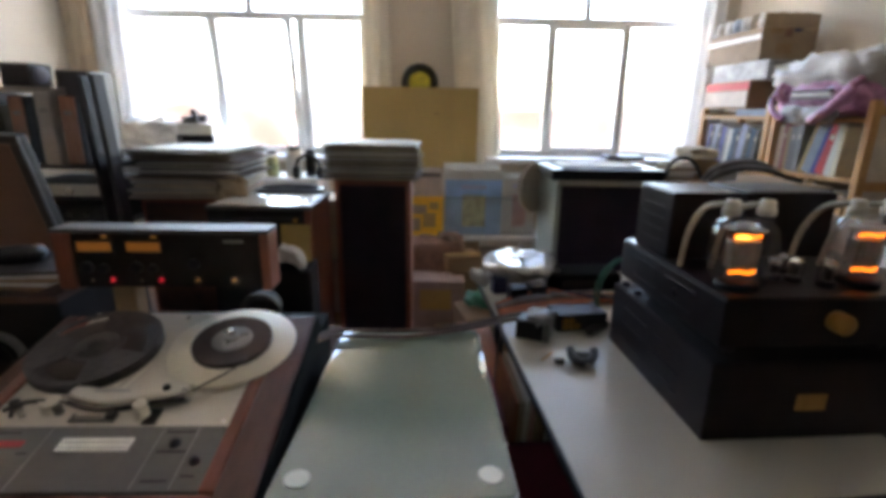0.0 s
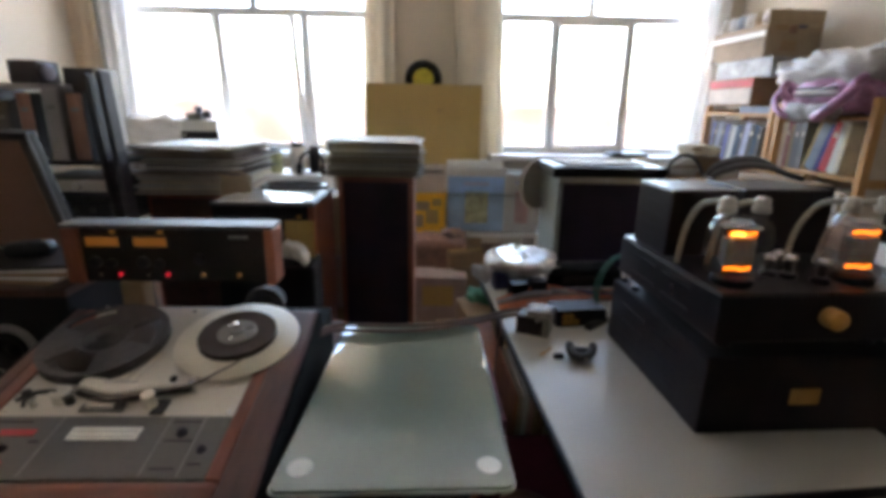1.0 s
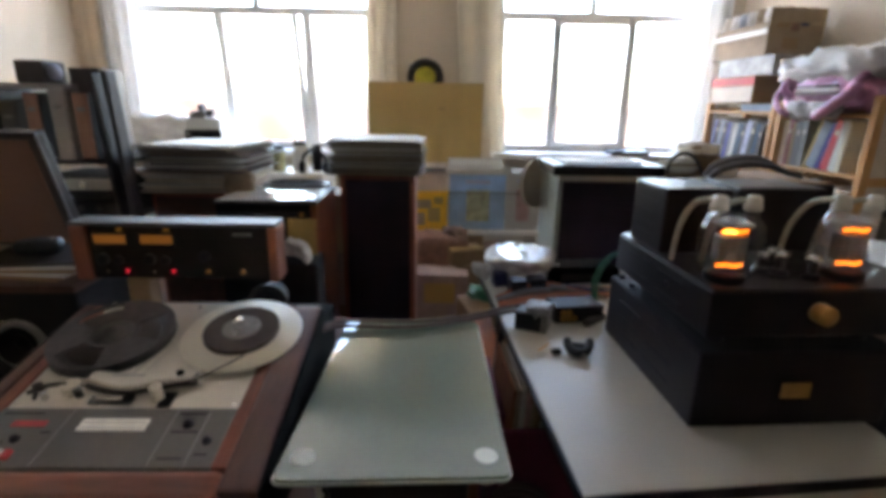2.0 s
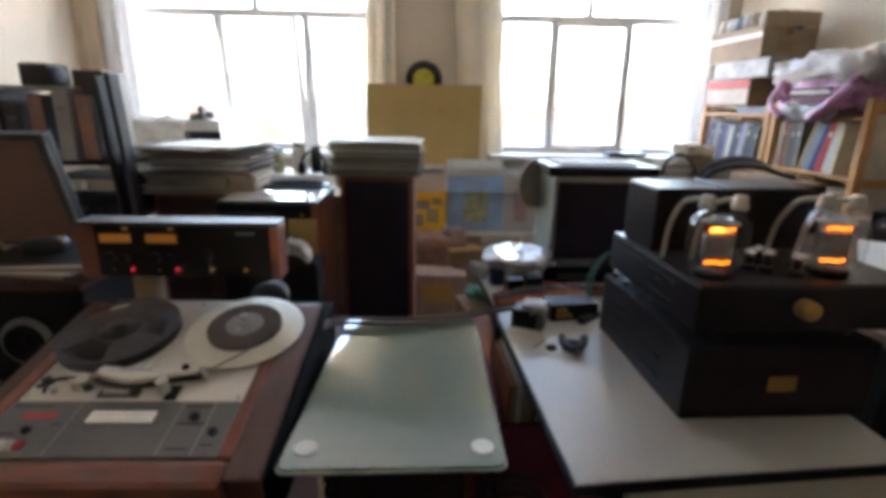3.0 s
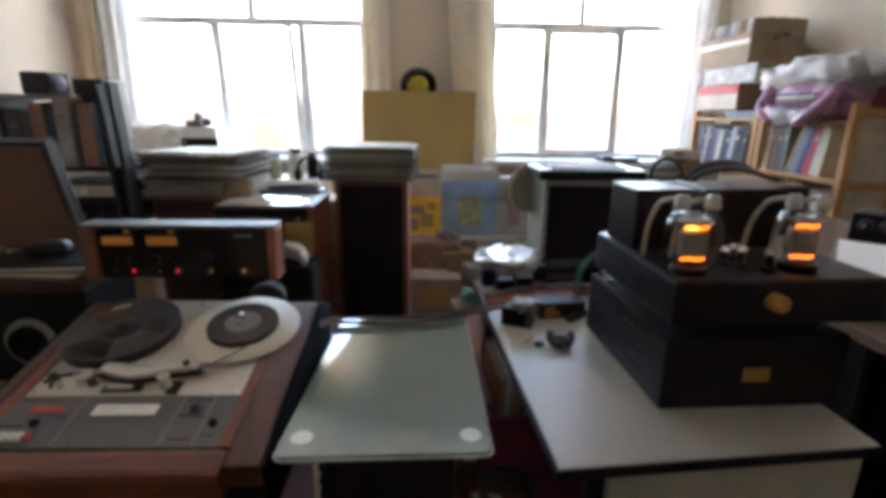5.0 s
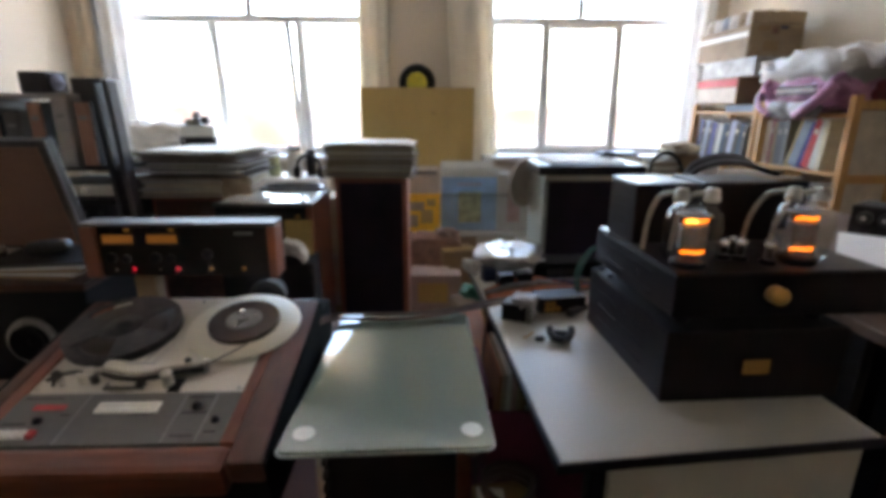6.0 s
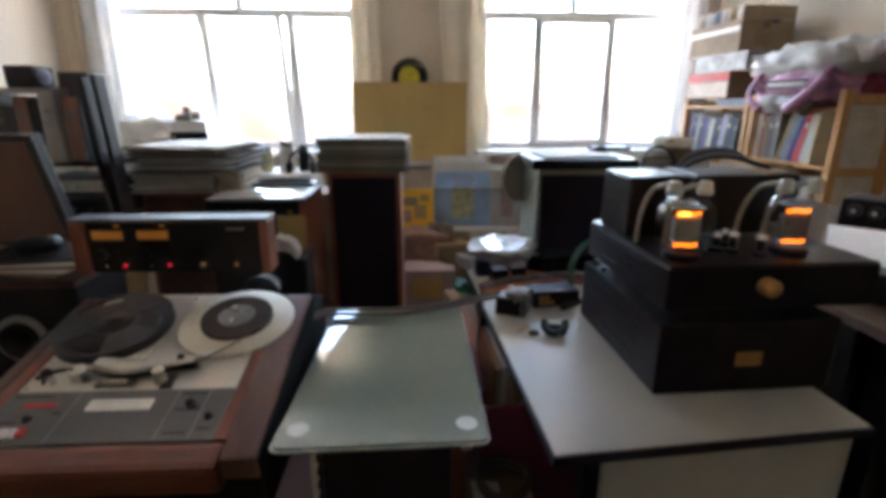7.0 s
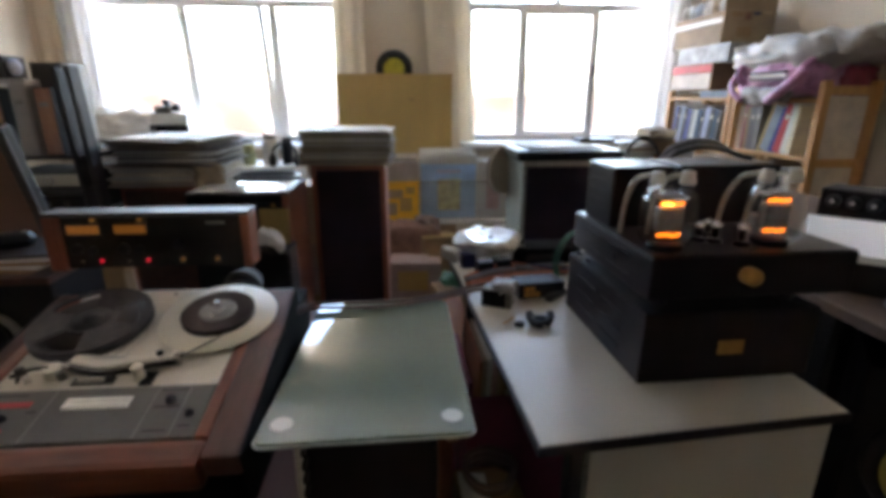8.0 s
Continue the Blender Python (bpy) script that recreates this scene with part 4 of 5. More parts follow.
for x, w, h, mt, lb in ((-0.18, 0.05, 0.17, SPINEBROWN, "reddish brown tape box standing on the rack"), (-0.115, 0.045, 0.16, GREYPANEL, "grey cased tape box standing on the rack"), (-0.045, 0.04, 0.188, SPINEBROWN, "reddish brown tape box standing on the rack"), (0.028, 0.046, 0.198, SPINESILVER, "silver grey tape box standing on the rack"), (0.092, 0.046, 0.190, SPINEBROWN, "reddish brown tape box standing on the rack")):
    bx = thing("tape_box", lb, "box", -1.08 + x, 1.435, 0.9872, rng.uniform(-3, 3), group="tape boxes on the rack")
    part("box_body", B(-w / 2, 0.004, 0, w / 2, 0.19, h, bevel=0.003), BLACKSOFT if mt is SPINEBROWN else mt, bx)
    part("spine", B(-w / 2 + 0.002, -0.001, 0.004, w / 2 - 0.002, 0.0036, h - 0.004, bevel=0.001), mt, bx)
    part("spine_mark", B(-w / 4, -0.0022, h * 0.72, w / 4, -0.0012, h * 0.78), TRIMLINE, bx)
fo = thing("black_binder", "tall black binder with a grey edge standing on the rack", "binder", -1.08, 1.50, 0.9872)
part("binder_body", B(0.030, 0, 0, 0.118, 0.10, 0.258, bevel=0.004), RACKBLACK, fo)
part("binder_edge", B(0.1185, -0.002, 0.002, 0.126, 0.10, 0.256, bevel=0.002), SPINESILVER, fo, "grey binder edge")
dk = thing("dark_case", "small dark case with a bluish lens on top of the rack", "case", -1.118, 1.45, 1.1982)
part("case_body", B(-0.045, 0, 0, 0.035, 0.09, 0.062, bevel=0.006), RACKBLACK, dk)
part("lens", L([(0, 0), (0.022, 0), (0.022, 0.010), (0.015, 0.016), (0, 0.018)], 24, pose(0.036, 0.035, 0.032, 0, 90)), BOOKPALE, dk, "bluish bright lens", True)
cd = thing("disc_player", "slim silver-fronted player on the rack's shelf", "player", -1.05, 1.44, 0.8972)
part("player_case", B(-0.13, 0, 0, 0.125, 0.24, 0.038, bevel=0.003), DARKGREY, cd)
part("player_front", B(-0.13, -0.004, 0.002, 0.125, -0.0004, 0.036, bevel=0.001), ALU, cd, "silver front")
part("player_dial", disc(0.012, 0.010, 20, pose(0.03, -0.0042, 0.018, 90)), CHROME, cd)
part("tray", B(-0.10, -0.006, 0.020, -0.03, -0.0042, 0.030, bevel=0.001), DARKGREY, cd)
cd2 = thing("tuner", "black hi-fi tuner on the rack's lower shelf", "tuner", -1.05, 1.44, 0.8172)
part("tuner_case", B(-0.13, 0, 0, 0.125, 0.24, 0.055, bevel=0.003), BLACK, cd2)
for k in range(4):
    part("tuner_knob", disc(0.008, 0.008, 14, pose(-0.09 + 0.05 * k, 0, 0.028, 90)), DARKGREY, cd2)

# wooden box with the large pile of records
boxs = thing("wooden_loudspeaker", "red-brown wooden loudspeaker box under a record pile", "loudspeaker", -0.79, 1.585, 0)
part("cabinet", B(-0.125, 0.004, 0, 0.11, 0.30, 0.868, bevel=0.004), WOODZ, boxs)
part("front_cloth", B(-0.11, -0.002, 0.03, 0.095, 0.0035, 0.855, bevel=0.002), WOODDARK, boxs)
rng = random.Random(3)
zt = records(-0.785, 1.735, 0.8684, 9, "wide worn cream card sleeve lying in a pile", 0, 0.010, 6, (0.005, 0.009), size=0.335, twist=6.0, pale=True)
zt = records(-0.765, 1.73, zt, 19, "worn card record sleeve lying in a pile", 1, 0.018, -3, (0.0025, 0.0062), twist=6.0)
bag = lump(bmesh.new(), (0.085, 0.045, 0.10), 9, 0.016, 26, 3.0, 0.6)
solo("plastic_bag", "crumpled beige paper bag hanging beside the record pile", "bag", bag, CREAMBOX, pose(-0.612, 1.555, 0.845, 0, 0, 12), smooth=True)

cab = thing("black_cabinet", "black-fronted cabinet with a mahogany side", "cabinet", -0.475, 1.39, 0)
part("carcass", B(-0.15, 0.004, 0.0, 0.125, 0.27, 0.872, bevel=0.004), BLACK, cab)
part("wooden_side", B(0.1255, 0.0, 0.0, 0.145, 0.27, 0.872, bevel=0.003), WOODZ, cab, "mahogany side panel")
part("cabinet_top", B(-0.153, -0.004, 0.8725, 0.147, 0.272, 0.882, bevel=0.003), GREYPANEL, cab)
part("front_panel", B(-0.14, -0.003, 0.03, 0.118, 0.0036, 0.85, bevel=0.002), BLACKSOFT, cab)
part("badge", B(0.095, -0.006, 0.838, 0.106, -0.0034, 0.848, bevel=0.001), GOLD, cab, "tiny brass badge")
# White sheet added in place of the window's gleam on the cabinet top.
solo("reflection_sheet", "added white sheet standing in for the window's reflection on the cabinet", "paper", B(-0.135, -0.12, 0, 0.135, 0.10, 0.004, bevel=0.001), GLOSSPAPER, pose(-0.475, 1.515, 0.8822, 0, 0, 2))
bc = thing("black_box", "tall black box with a tan card beside the cabinet", "box", -0.345, 1.20, 0)
part("box_body", B(-0.05, 0, 0, 0.045, 0.12, 0.752, bevel=0.005), BLACKSOFT, bc)
part("box_edge", B(0.0455, -0.001, 0.02, 0.0525, 0.006, 0.75, bevel=0.002), DARKGREY, bc, "grey corner strip")
solo("tan_card", "tan card leaning against the cabinet", "card", B(-0.045, 0, 0, 0.035, 0.004, 0.10, bevel=0.001, m=pose(0, 0, 0, -6)), CARD, pose(-0.345, 1.285, 0.7525))
cloth = crumple(lump(bmesh.new(), (0.066, 0.05, 0.034), 9, 0.012, 26, 4.0, 0.85), 0.005, 60, 2)
for v in cloth.verts:
    v.co.z -= 0.9 * max(0.0, v.co.x - 0.005)
low_z = min(v.co.z for v in cloth.verts)
solo("cream_cloth", "crumpled cream cloth draped over the black box", "cloth", cloth, SLEEVEWHITE, pose(-0.350, 1.225, 0.7525 - 0.5 * low_z), smooth=True)
tray = thing("record_clamp_tray", "black tray with coiled black leads on the cabinet", "tray", -0.455, 1.66, 0.8822)
part("tray_body", rounded_plate(0.22, 0.10, 0, 0.012, 0.03, 0.002), BLACK, tray)
for k in range(2):
    part("lead", hose(bmesh.new(), [((0.09 - 0.012 * k) * math.cos(a), (0.035 - 0.008 * k) * math.sin(a), 0.0165 + 0.002 * k) for a in [0.5 * i for i in range(13)]], 0.004, 8, 3), CABLEBLACK, tray, "", True)

# things under and on the left window
low = thing("low_cupboard", "plain white low cupboard below the window", "cupboard", -1.05, 2.85, 0)
part("carcass", B(-0.45, 0.004, 0, 0.42, 0.38, 0.76, bevel=0.004), SHELFWHITE, low)
for k in range(2):
    d = part("door", B(-0.44 + 0.43 * k, -0.012, 0.04, -0.02 + 0.43 * k, 0.0035, 0.75, bevel=0.003), SHELFWHITE, low)
    part("handle", B(-0.07 + 0.14 * k, -0.024, 0.5, -0.06 + 0.14 * k, -0.0125, 0.6, bevel=0.002), ALU, d)
for x, r, h, mt, lb in ((-1.02, 0.05, 0.17, WHITEPL, "white plastic jar on the cupboard"), (-0.93, 0.035, 0.15, OLIVE, "jar with a yellow-green label on the cupboard"), (-0.80, 0.045, 0.18, WHITEPL, "white plastic jar on the cupboard"), (-0.70, 0.03, 0.16, BLACKSOFT, "dark bottle on the cupboard")):
    jar = thing("jar", lb, "jar", x, 3.02, 0.7602, group="jars on the cupboard")
    part("jar_body", L([(0, 0), (r, 0), (r, h * 0.8), (r * 0.8, h * 0.86), (0, h * 0.86)], 24), mt, jar, "", True)
    part("lid", disc(r * 0.82, h * 0.14, 22, pose(0, 0, h * 0.861)), DARKGREY, jar)
hd = thing("headphones", "black headphones lying on the cupboard", "headphones", -0.69, 2.90, 0.7602)
part("headband", hose(bmesh.new(), [(-0.07, 0, 0.03), (-0.06, 0, 0.10), (0, 0, 0.14), (0.06, 0, 0.10), (0.07, 0, 0.03)], 0.009, 8, 6), CABLEBLACK, hd, "", True)
for sx in (-0.07, 0.07):
    part("ear_cup", disc(0.034, 0.03, 22, pose(sx - 0.015, 0, 0.034, 0, 90)), BLACKSOFT, hd)
roll = lump(bmesh.new(), (0.54, 0.22, 0.23), 12, 0.040, 9, 2.0, 0.35)
solo("sill_package", "bundle wrapped in clear plastic on the window sill", "bundle", roll, PAPER, pose(-2.13, 4.05, 0.7985), smooth=True)
dev = thing("white_instrument", "white desktop instrument with black knobs on the sill", "instrument", -1.79, 4.02, 0.7985)
part("housing", B(-0.13, -0.07, 0, 0.14, 0.07, 0.235, bevel=0.012), WHITEPL, dev)
part("base_rail", B(-0.135, -0.085, 0.0, 0.145, -0.0705, 0.150, bevel=0.006), BLACKSOFT, dev)
part("top_tray", B(-0.10, -0.05, 0.2355, 0.02, 0.05, 0.29, bevel=0.008), GREYPANEL, dev)
part("knob", disc(0.032, 0.05, 22, pose(0.065, -0.02, 0.275, 90)), CABLEBLACK, dev, "black knob")
part("knob", disc(0.026, 0.05, 22, pose(0.01, -0.045, 0.316, 90)), CABLEBLACK, dev, "black knob")

# ---- crates of records before the window wall ----
sh = thing("crate_shelf", "off-white board shelf carrying record crates", "shelf", 0.04, 2.66, 0)
part("board", B(-0.60, 0, 0.455, 0.60, 0.42, 0.478, bevel=0.003), SHELFWHITE, sh)
for x in (-0.58, 0.57):
    part("upright", B(x - 0.012, 0.02, 0, x + 0.012, 0.40, 0.4548, bevel=0.002), SHELFWHITE, sh)


def crate(label, x0, x1, z0, h, material):
    c = thing("crate", label, "crate", (x0 + x1) / 2, 2.68, z0, group="record crates")
    w = (x1 - x0) / 2
    part("front", B(-w, 0, 0.0, w, 0.005, h, bevel=0.002), material, c)
    part("back", B(-w, 0.335, 0.0, w, 0.34, h, bevel=0.002), material, c)
    part("side", B(-w, 0.0055, 0.0, -w + 0.005, 0.3345, h, bevel=0.002), material, c)
    part("side", B(w - 0.005, 0.0055, 0.0, w, 0.3345, h, bevel=0.002), material, c)
    part("bottom", B(-w + 0.0055, 0.0055, 0.0, w - 0.0055, 0.3345, 0.006), material, c)
    part("rim", B(-w - 0.004, -0.006, h - 0.014, w + 0.004, -0.0005, h, bevel=0.002), material, c)
    return c


crate("milky clear plastic crate full of records", 0.098, 0.615, 0.4782, 0.222, CRATEFILM)
yc = crate("yellow plastic crate full of records", -0.13, 0.090, 0.4782, 0.222, YELLOWPL)
for k, (a, b, c, d) in enumerate(((-0.075, 0.03, -0.015, 0.10), (0.0, 0.05, 0.07, 0.13), (-0.06, 0.125, 0.02, 0.175), (0.035, 0.15, 0.085, 0.19))):
    part("lattice_slot", B(a, -0.003, b, c, -0.0006, d, bevel=0.001), CARD if k % 2 else CREAMBOX, yc)
crate("milky clear plastic crate full of records", -0.55, -0.16, 0.4782, 0.222, CRATEFILM)
rng = random.Random(8)


def standing(x, y, z, mt, label, w=0.312, h=0.308, tilt=0.0, mark=None):
    r = thing("record", label, "record", x, y, z, rng.uniform(-1.5, 1.5), group="records in crates")
    s = part("cover", B(-w / 2, 0, 0, w / 2, 0.006, h, bevel=0.001, m=pose(0, 0, 0.0, -tilt)), mt, r)
    if mark:
        part("cover_print", B(-w * 0.20, -0.0012, h * 0.15, w * 0.22, -0.0003, h * 0.72, m=pose(0, 0, 0, -tilt)), mark, s)
        part("cover_title", B(-w * 0.22, -0.0012, h * 0.84, w * 0.22, -0.0003, h * 0.90, m=pose(0, 0, 0, -tilt)), BOOKPALE, s)
    return r


standing(0.258, 2.690, 0.4845, BLUECARD, "record in a blue cover with an olive picture", mark=OLIVE)
for k in range(14):
    standing(0.262 + rng.gauss(0, 0.008), 2.705 + 0.021 * k, 0.4845, SLEEVEWHITE if k % 5 != 3 else BOOKCREAM, "record in a pale cover standing in a crate", h=rng.uniform(0.33, 0.375))
for k in range(12):
    standing(0.513 + rng.gauss(0, 0.006), 2.692 + 0.022 * k, 0.4845, PINKCARD if k == 1 else SLEEVEWHITE, "record in a pale cover standing in a crate", w=0.175, h=rng.uniform(0.27, 0.325), mark=PINKCARD if k == 0 else None)
for k in range(12):
    standing(-0.02 + rng.gauss(0, 0.006), 2.695 + 0.022 * k, 0.4845, SLEEVE if k % 3 == 1 else BOOKCREAM, "record in a worn cover standing in a crate", w=0.19, h=rng.uniform(0.30, 0.36))
for k in range(12):
    standing(-0.355, 2.695 + 0.022 * k, 0.4845, SLEEVE if k % 2 else CREAMBOX, "record in a worn cover standing in a crate", h=rng.uniform(0.28, 0.32))

cup = thing("box_support", "plain dark trunk under the large cardboard box", "trunk", -0.05, 3.62, 0)
part("trunk_body", B(-0.45, 0, 0, 0.45, 0.46, 0.68, bevel=0.008), CARTON, cup)
part("trunk_lid", B(-0.455, -0.005, 0.6805, 0.455, 0.465, 0.70, bevel=0.004), CARTON, cup)
big = thing("cardboard_box", "large plain tan cardboard box, closed", "box", -0.048, 3.60, 0.7002, 0)
part("box_body", B(-0.408, 0, 0, 0.408, 0.44, 0.606, bevel=0.004), CARD, big)
part("box_flap", B(-0.406, 0.0, 0.6065, 0.406, 0.219, 0.612, bevel=0.001), CARD, big)
part("box_flap", B(-0.406, 0.221, 0.6065, 0.406, 0.438, 0.611, bevel=0.001), CARD, big)
part("torn_mark", B(0.095, -0.0015, 0.432, 0.135, -0.0003, 0.44, m=pose(0, 0, 0)), CARTON, big)
vin = thing("vinyl_record", "black vinyl record with a yellow label on the wall", "record", -0.063, 4.205, 1.225)
part("disc", L([(0, 0), (0.148, 0), (0.149, 0.001), (0.148, 0.0025), (0.10, 0.0028), (0, 0.0028)], 64, pose(0, 0, 0.147, 90)), VINYL, vin, "", True)
part("paper_label", disc(0.086, 0.001, 48, pose(0, -0.0032, 0.147, 90)), YELLOWLABEL, vin, "yellow paper label")

# bags and cartons on the floor
solo("paper_bag", "crumpled brown paper bag standing on the floor", "bag", lump(bmesh.new(), (0.34, 0.24, 0.50), 10, 0.03, 12, 1.0, 0.9), BROWNBAG, pose(0.02, 2.46, 0), smooth=True)
pc = thing("printed_carton", "pinkish-grey carton with a tan printed picture on the floor", "carton", 0.055, 2.17, 0, -2)
part("carton_body", B(-0.125, 0, 0, 0.125, 0.17, 0.385, bevel=0.005), PINKBOX, pc)
part("carton_flap", B(-0.124, -0.012, 0.3855, 0.124, 0.085, 0.390, bevel=0.001), PINKBOX, pc)
part("printed_picture", B(-0.085, -0.0015, 0.245, 0.062, -0.0003, 0.345), CARD, pc, "tan printed picture")
part("printed_line", B(-0.10, -0.0015, 0.12, 0.09, -0.0003, 0.135), CARTON, pc)
solo("carton", "small open brown carton on the floor", "carton", B(-0.10, -0.10, 0, 0.10, 0.10, 0.33, bevel=0.004), CARTON, pose(0.24, 1.98, 0, 0, 0, 12))
solo("green_bag", "crumpled green plastic bag on a carton", "bag", lump(bmesh.new(), (0.16, 0.13, 0.05), 9, 0.022, 26, 6.0, 0.5), GREENBAG, pose(0.255, 1.98, 0.3302), smooth=True)
solo("carton", "brown carton standing on the floor by the crates", "carton", B(-0.13, -0.12, 0, 0.13, 0.12, 0.40, bevel=0.004), CARTON, pose(0.27, 2.38, 0, 0, 0, -8))
op = thing("tan_carton", "tan cardboard box with a raised flap lying on a carton", "carton", 0.175, 2.33, 0.4002, 14)
part("carton_body", B(-0.085, -0.05, 0, 0.085, 0.09, 0.075, bevel=0.003), CARTON, op)
part("carton_flap", B(-0.084, -0.051, 0.0755, 0.084, 0.0, 0.080, m=pose(0, 0, 0, -8)), CARD, op)
solo("film_bag", "pale crumpled film bag lying on the brown bag", "bag", lump(bmesh.new(), (0.11, 0.10, 0.09), 9, 0.024, 24, 7.0, 0.5), GREYBAG, pose(0.115, 2.46, 0.45), smooth=True)
for fx, fy, fz, frz in ((0.10, 2.02, 0.0, 10), (-0.02, 1.95, 0.0, -20), (0.14, 1.86, 0.0, 35), (0.02, 1.84, 0.0, 5)):
    solo("small_carton", "small worn brown carton on the floor", "carton", crumple(B(-0.06, -0.05, 0, 0.06, 0.05, 0.20 + 0.1 * (fy - 1.8), bevel=0.003), 0.003, 20, fx), CARTON if frz > 0 else CREAMBOX, pose(fx, fy, fz, 0, 0, frz), group="small cartons on the floor")
for k, (h, mt, rz) in enumerate(((0.34, CARTON, 4), (0.22, PINKBOX, -5), (0.24, CREAMBOX, 7))):
    solo("stacked_carton", "dull brown carton in a stack on the floor", "carton", crumple(B(-0.11, -0.10, 0, 0.11, 0.10, h, bevel=0.004), 0.003, 16, k), mt, pose(-0.41, 2.0, (0.0, 0.345, 0.57)[k], 0, 0, rz), group="stacked cartons")
solo("white_bag", "pale crumpled plastic bag on the floor", "bag", lump(bmesh.new(), (0.24, 0.22, 0.20), 7, 0.03, 14, 12.0, 0.6), WHITEFILM, pose(-0.52, 2.3, 0), smooth=True)

# ---- right side behind the table ----
wide = thing("wide_loudspeaker", "wide loudspeaker with grey-green sides and black front", "loudspeaker", 0.384, 1.43, 0)
part("cabinet", B(0, 0.006, 0.03, 0.29, 0.24, 0.962, bevel=0.005), MINT, wide, "grey-green painted cabinet")
part("black_front", B(0.012, -0.006, 0.05, 0.284, 0.0055, 0.945, bevel=0.003), GRILLE, wide, "black cloth front")
part("front_lip", B(0.0, -0.006, 0.9455, 0.29, 0.0055, 0.960, bevel=0.002), BEIGEPL, wide)
part("lid", B(-0.022, -0.014, 0.9625, 0.31, 0.20, 0.994, bevel=0.004), BLACK, wide, "thick black lid")
part("plinth", B(0.01, 0.01, 0, 0.28, 0.23, 0.0298), BLACKSOFT, wide)
part("side_disc", disc(0.085, 0.014, 40, pose(-0.020, 0.235, 0.905, 0, 90, -52)), BEIGEPL, wide, "round beige plastic disc")
# Pale sheet added to give the black lid its bright sheen.
pl = thing("lid_sheen_sheet", "added pale sheet standing in for the black lid's sheen", "paper", 0.50, 1.53, 0.9942, 3)
part("sheet", B(-0.10, -0.08, 0, 0.14, 0.075, 0.006, bevel=0.001), PAPER, pl)
solo("black_folder", "flat black folder on the window sill", "folder", B(-0.15, -0.09, 0, 0.15, 0.09, 0.03, bevel=0.004), BLACK, pose(1.60, 4.05, 0.7985))
rd = thing("brown_desk", "brown desk beside the work table", "desk", 0.86, 0.45, 0)
part("desktop", B(0, 0, 0.735, 0.85, 1.55, 0.76, bevel=0.003), DESKBROWN, rd)
part("side_panel", B(0.004, 0.30, 0, 0.024, 1.52, 0.7345, bevel=0.002), BLACKSOFT, rd)
part("side_panel", B(0.82, 0.02, 0, 0.84, 1.52, 0.7345, bevel=0.002), BLACKSOFT, rd)
part("back_panel", B(0.03, 1.50, 0.03, 0.815, 1.515, 0.7345, bevel=0.002), BLACKSOFT, rd)
fs = thing("floor_loudspeaker", "black loudspeaker with a yellow cone under the desk", "loudspeaker", 1.215, 0.735, 0, -38)
part("cabinet", B(-0.18, 0.004, 0, 0.18, 0.26, 0.56, bevel=0.006), BLACKSOFT, fs)
part("cone", L([(0.118, 0.0), (0.114, 0.004), (0.06, -0.016), (0.03, -0.020), (0.028, -0.006), (0.02, 0.002), (0, 0.004)], 40, pose(0, -0.022, 0.33, 90)), YELLOWCONE, fs, "yellow paper cone", True)
part("cone_ring", L([(0.116, 0), (0.120, 0.008), (0.145, 0.008), (0.152, 0), (0.116, 0)], 44, pose(0, 0.003, 0.33, 90)), DARKGREY, fs, "dark grey rubber surround", True)
wb = thing("white_topped_box", "dark flat box with a white lid on the brown desk", "box", 0.869, 0.866, 0.7602, -40.5)
part("box_body", B(0.004, 0.004, 0, 0.313, 0.396, 0.066, bevel=0.003), DARKGREY, wb)
part("box_lid", B(0, 0, 0.0665, 0.317, 0.40, 0.083, bevel=0.003), WHITELID, wb, "white lid")
mx = thing("mixing_unit", "black unit with a row of round knobs beside the white-topped box", "mixer", 1.315, 1.285, 0.7602, -58)
part("unit_case", B(-0.05, 0.012, 0, 0.24, 0.14, 0.128, bevel=0.004), DARKGREY, mx)
part("unit_panel", B(-0.048, 0.004, 0.030, 0.238, 0.0115, 0.126, bevel=0.002), BLACK, mx)
for k in range(4):
    part("round_knob", L([(0, 0), (0.0185, 0), (0.0195, 0.004), (0.0185, 0.016), (0.014, 0.021), (0, 0.022)], 22, pose(-0.010 + 0.050 * k, 0.0035, 0.094, 90)), CABLEBLACK, mx, "glossy black knob", True)
    part("knob_cap", disc(0.007, 0.0015, 16, pose(-0.010 + 0.050 * k, -0.0188, 0.094, 90)), SPINESILVER, mx, "silver knob cap")
for k in range(7):
    solo("loose_paper", "glossy white papers piled on the brown desk", "paper", crumple(B(-0.06, -0.05, 0, 0.06, 0.05, 0.006, bevel=0.001), 0.002, 20, k), GLOSSPAPER, pose(0.985 + 0.006 * k, 0.675, 0.7604 + 0.009 * k, 0, 0, 9 * k - 25), group="loose papers on the desk")
tb = thing("grey_amplifier_case", "dark flat case with a brown top behind the amplifier", "case", 1.12, 1.70, 0.7602, 6)
part("case_body", B(-0.26, -0.16, 0, 0.20, 0.16, 0.165, bevel=0.006), BLACKSOFT, tb)
part("case_top", B(-0.255, -0.155, 0.1655, 0.195, 0.155, 0.172, bevel=0.002), CARTON, tb)
cb = thing("cable_bundle", "thick dark cable bundle arching over the case", "cable", 1.10, 1.62, 0.9324)
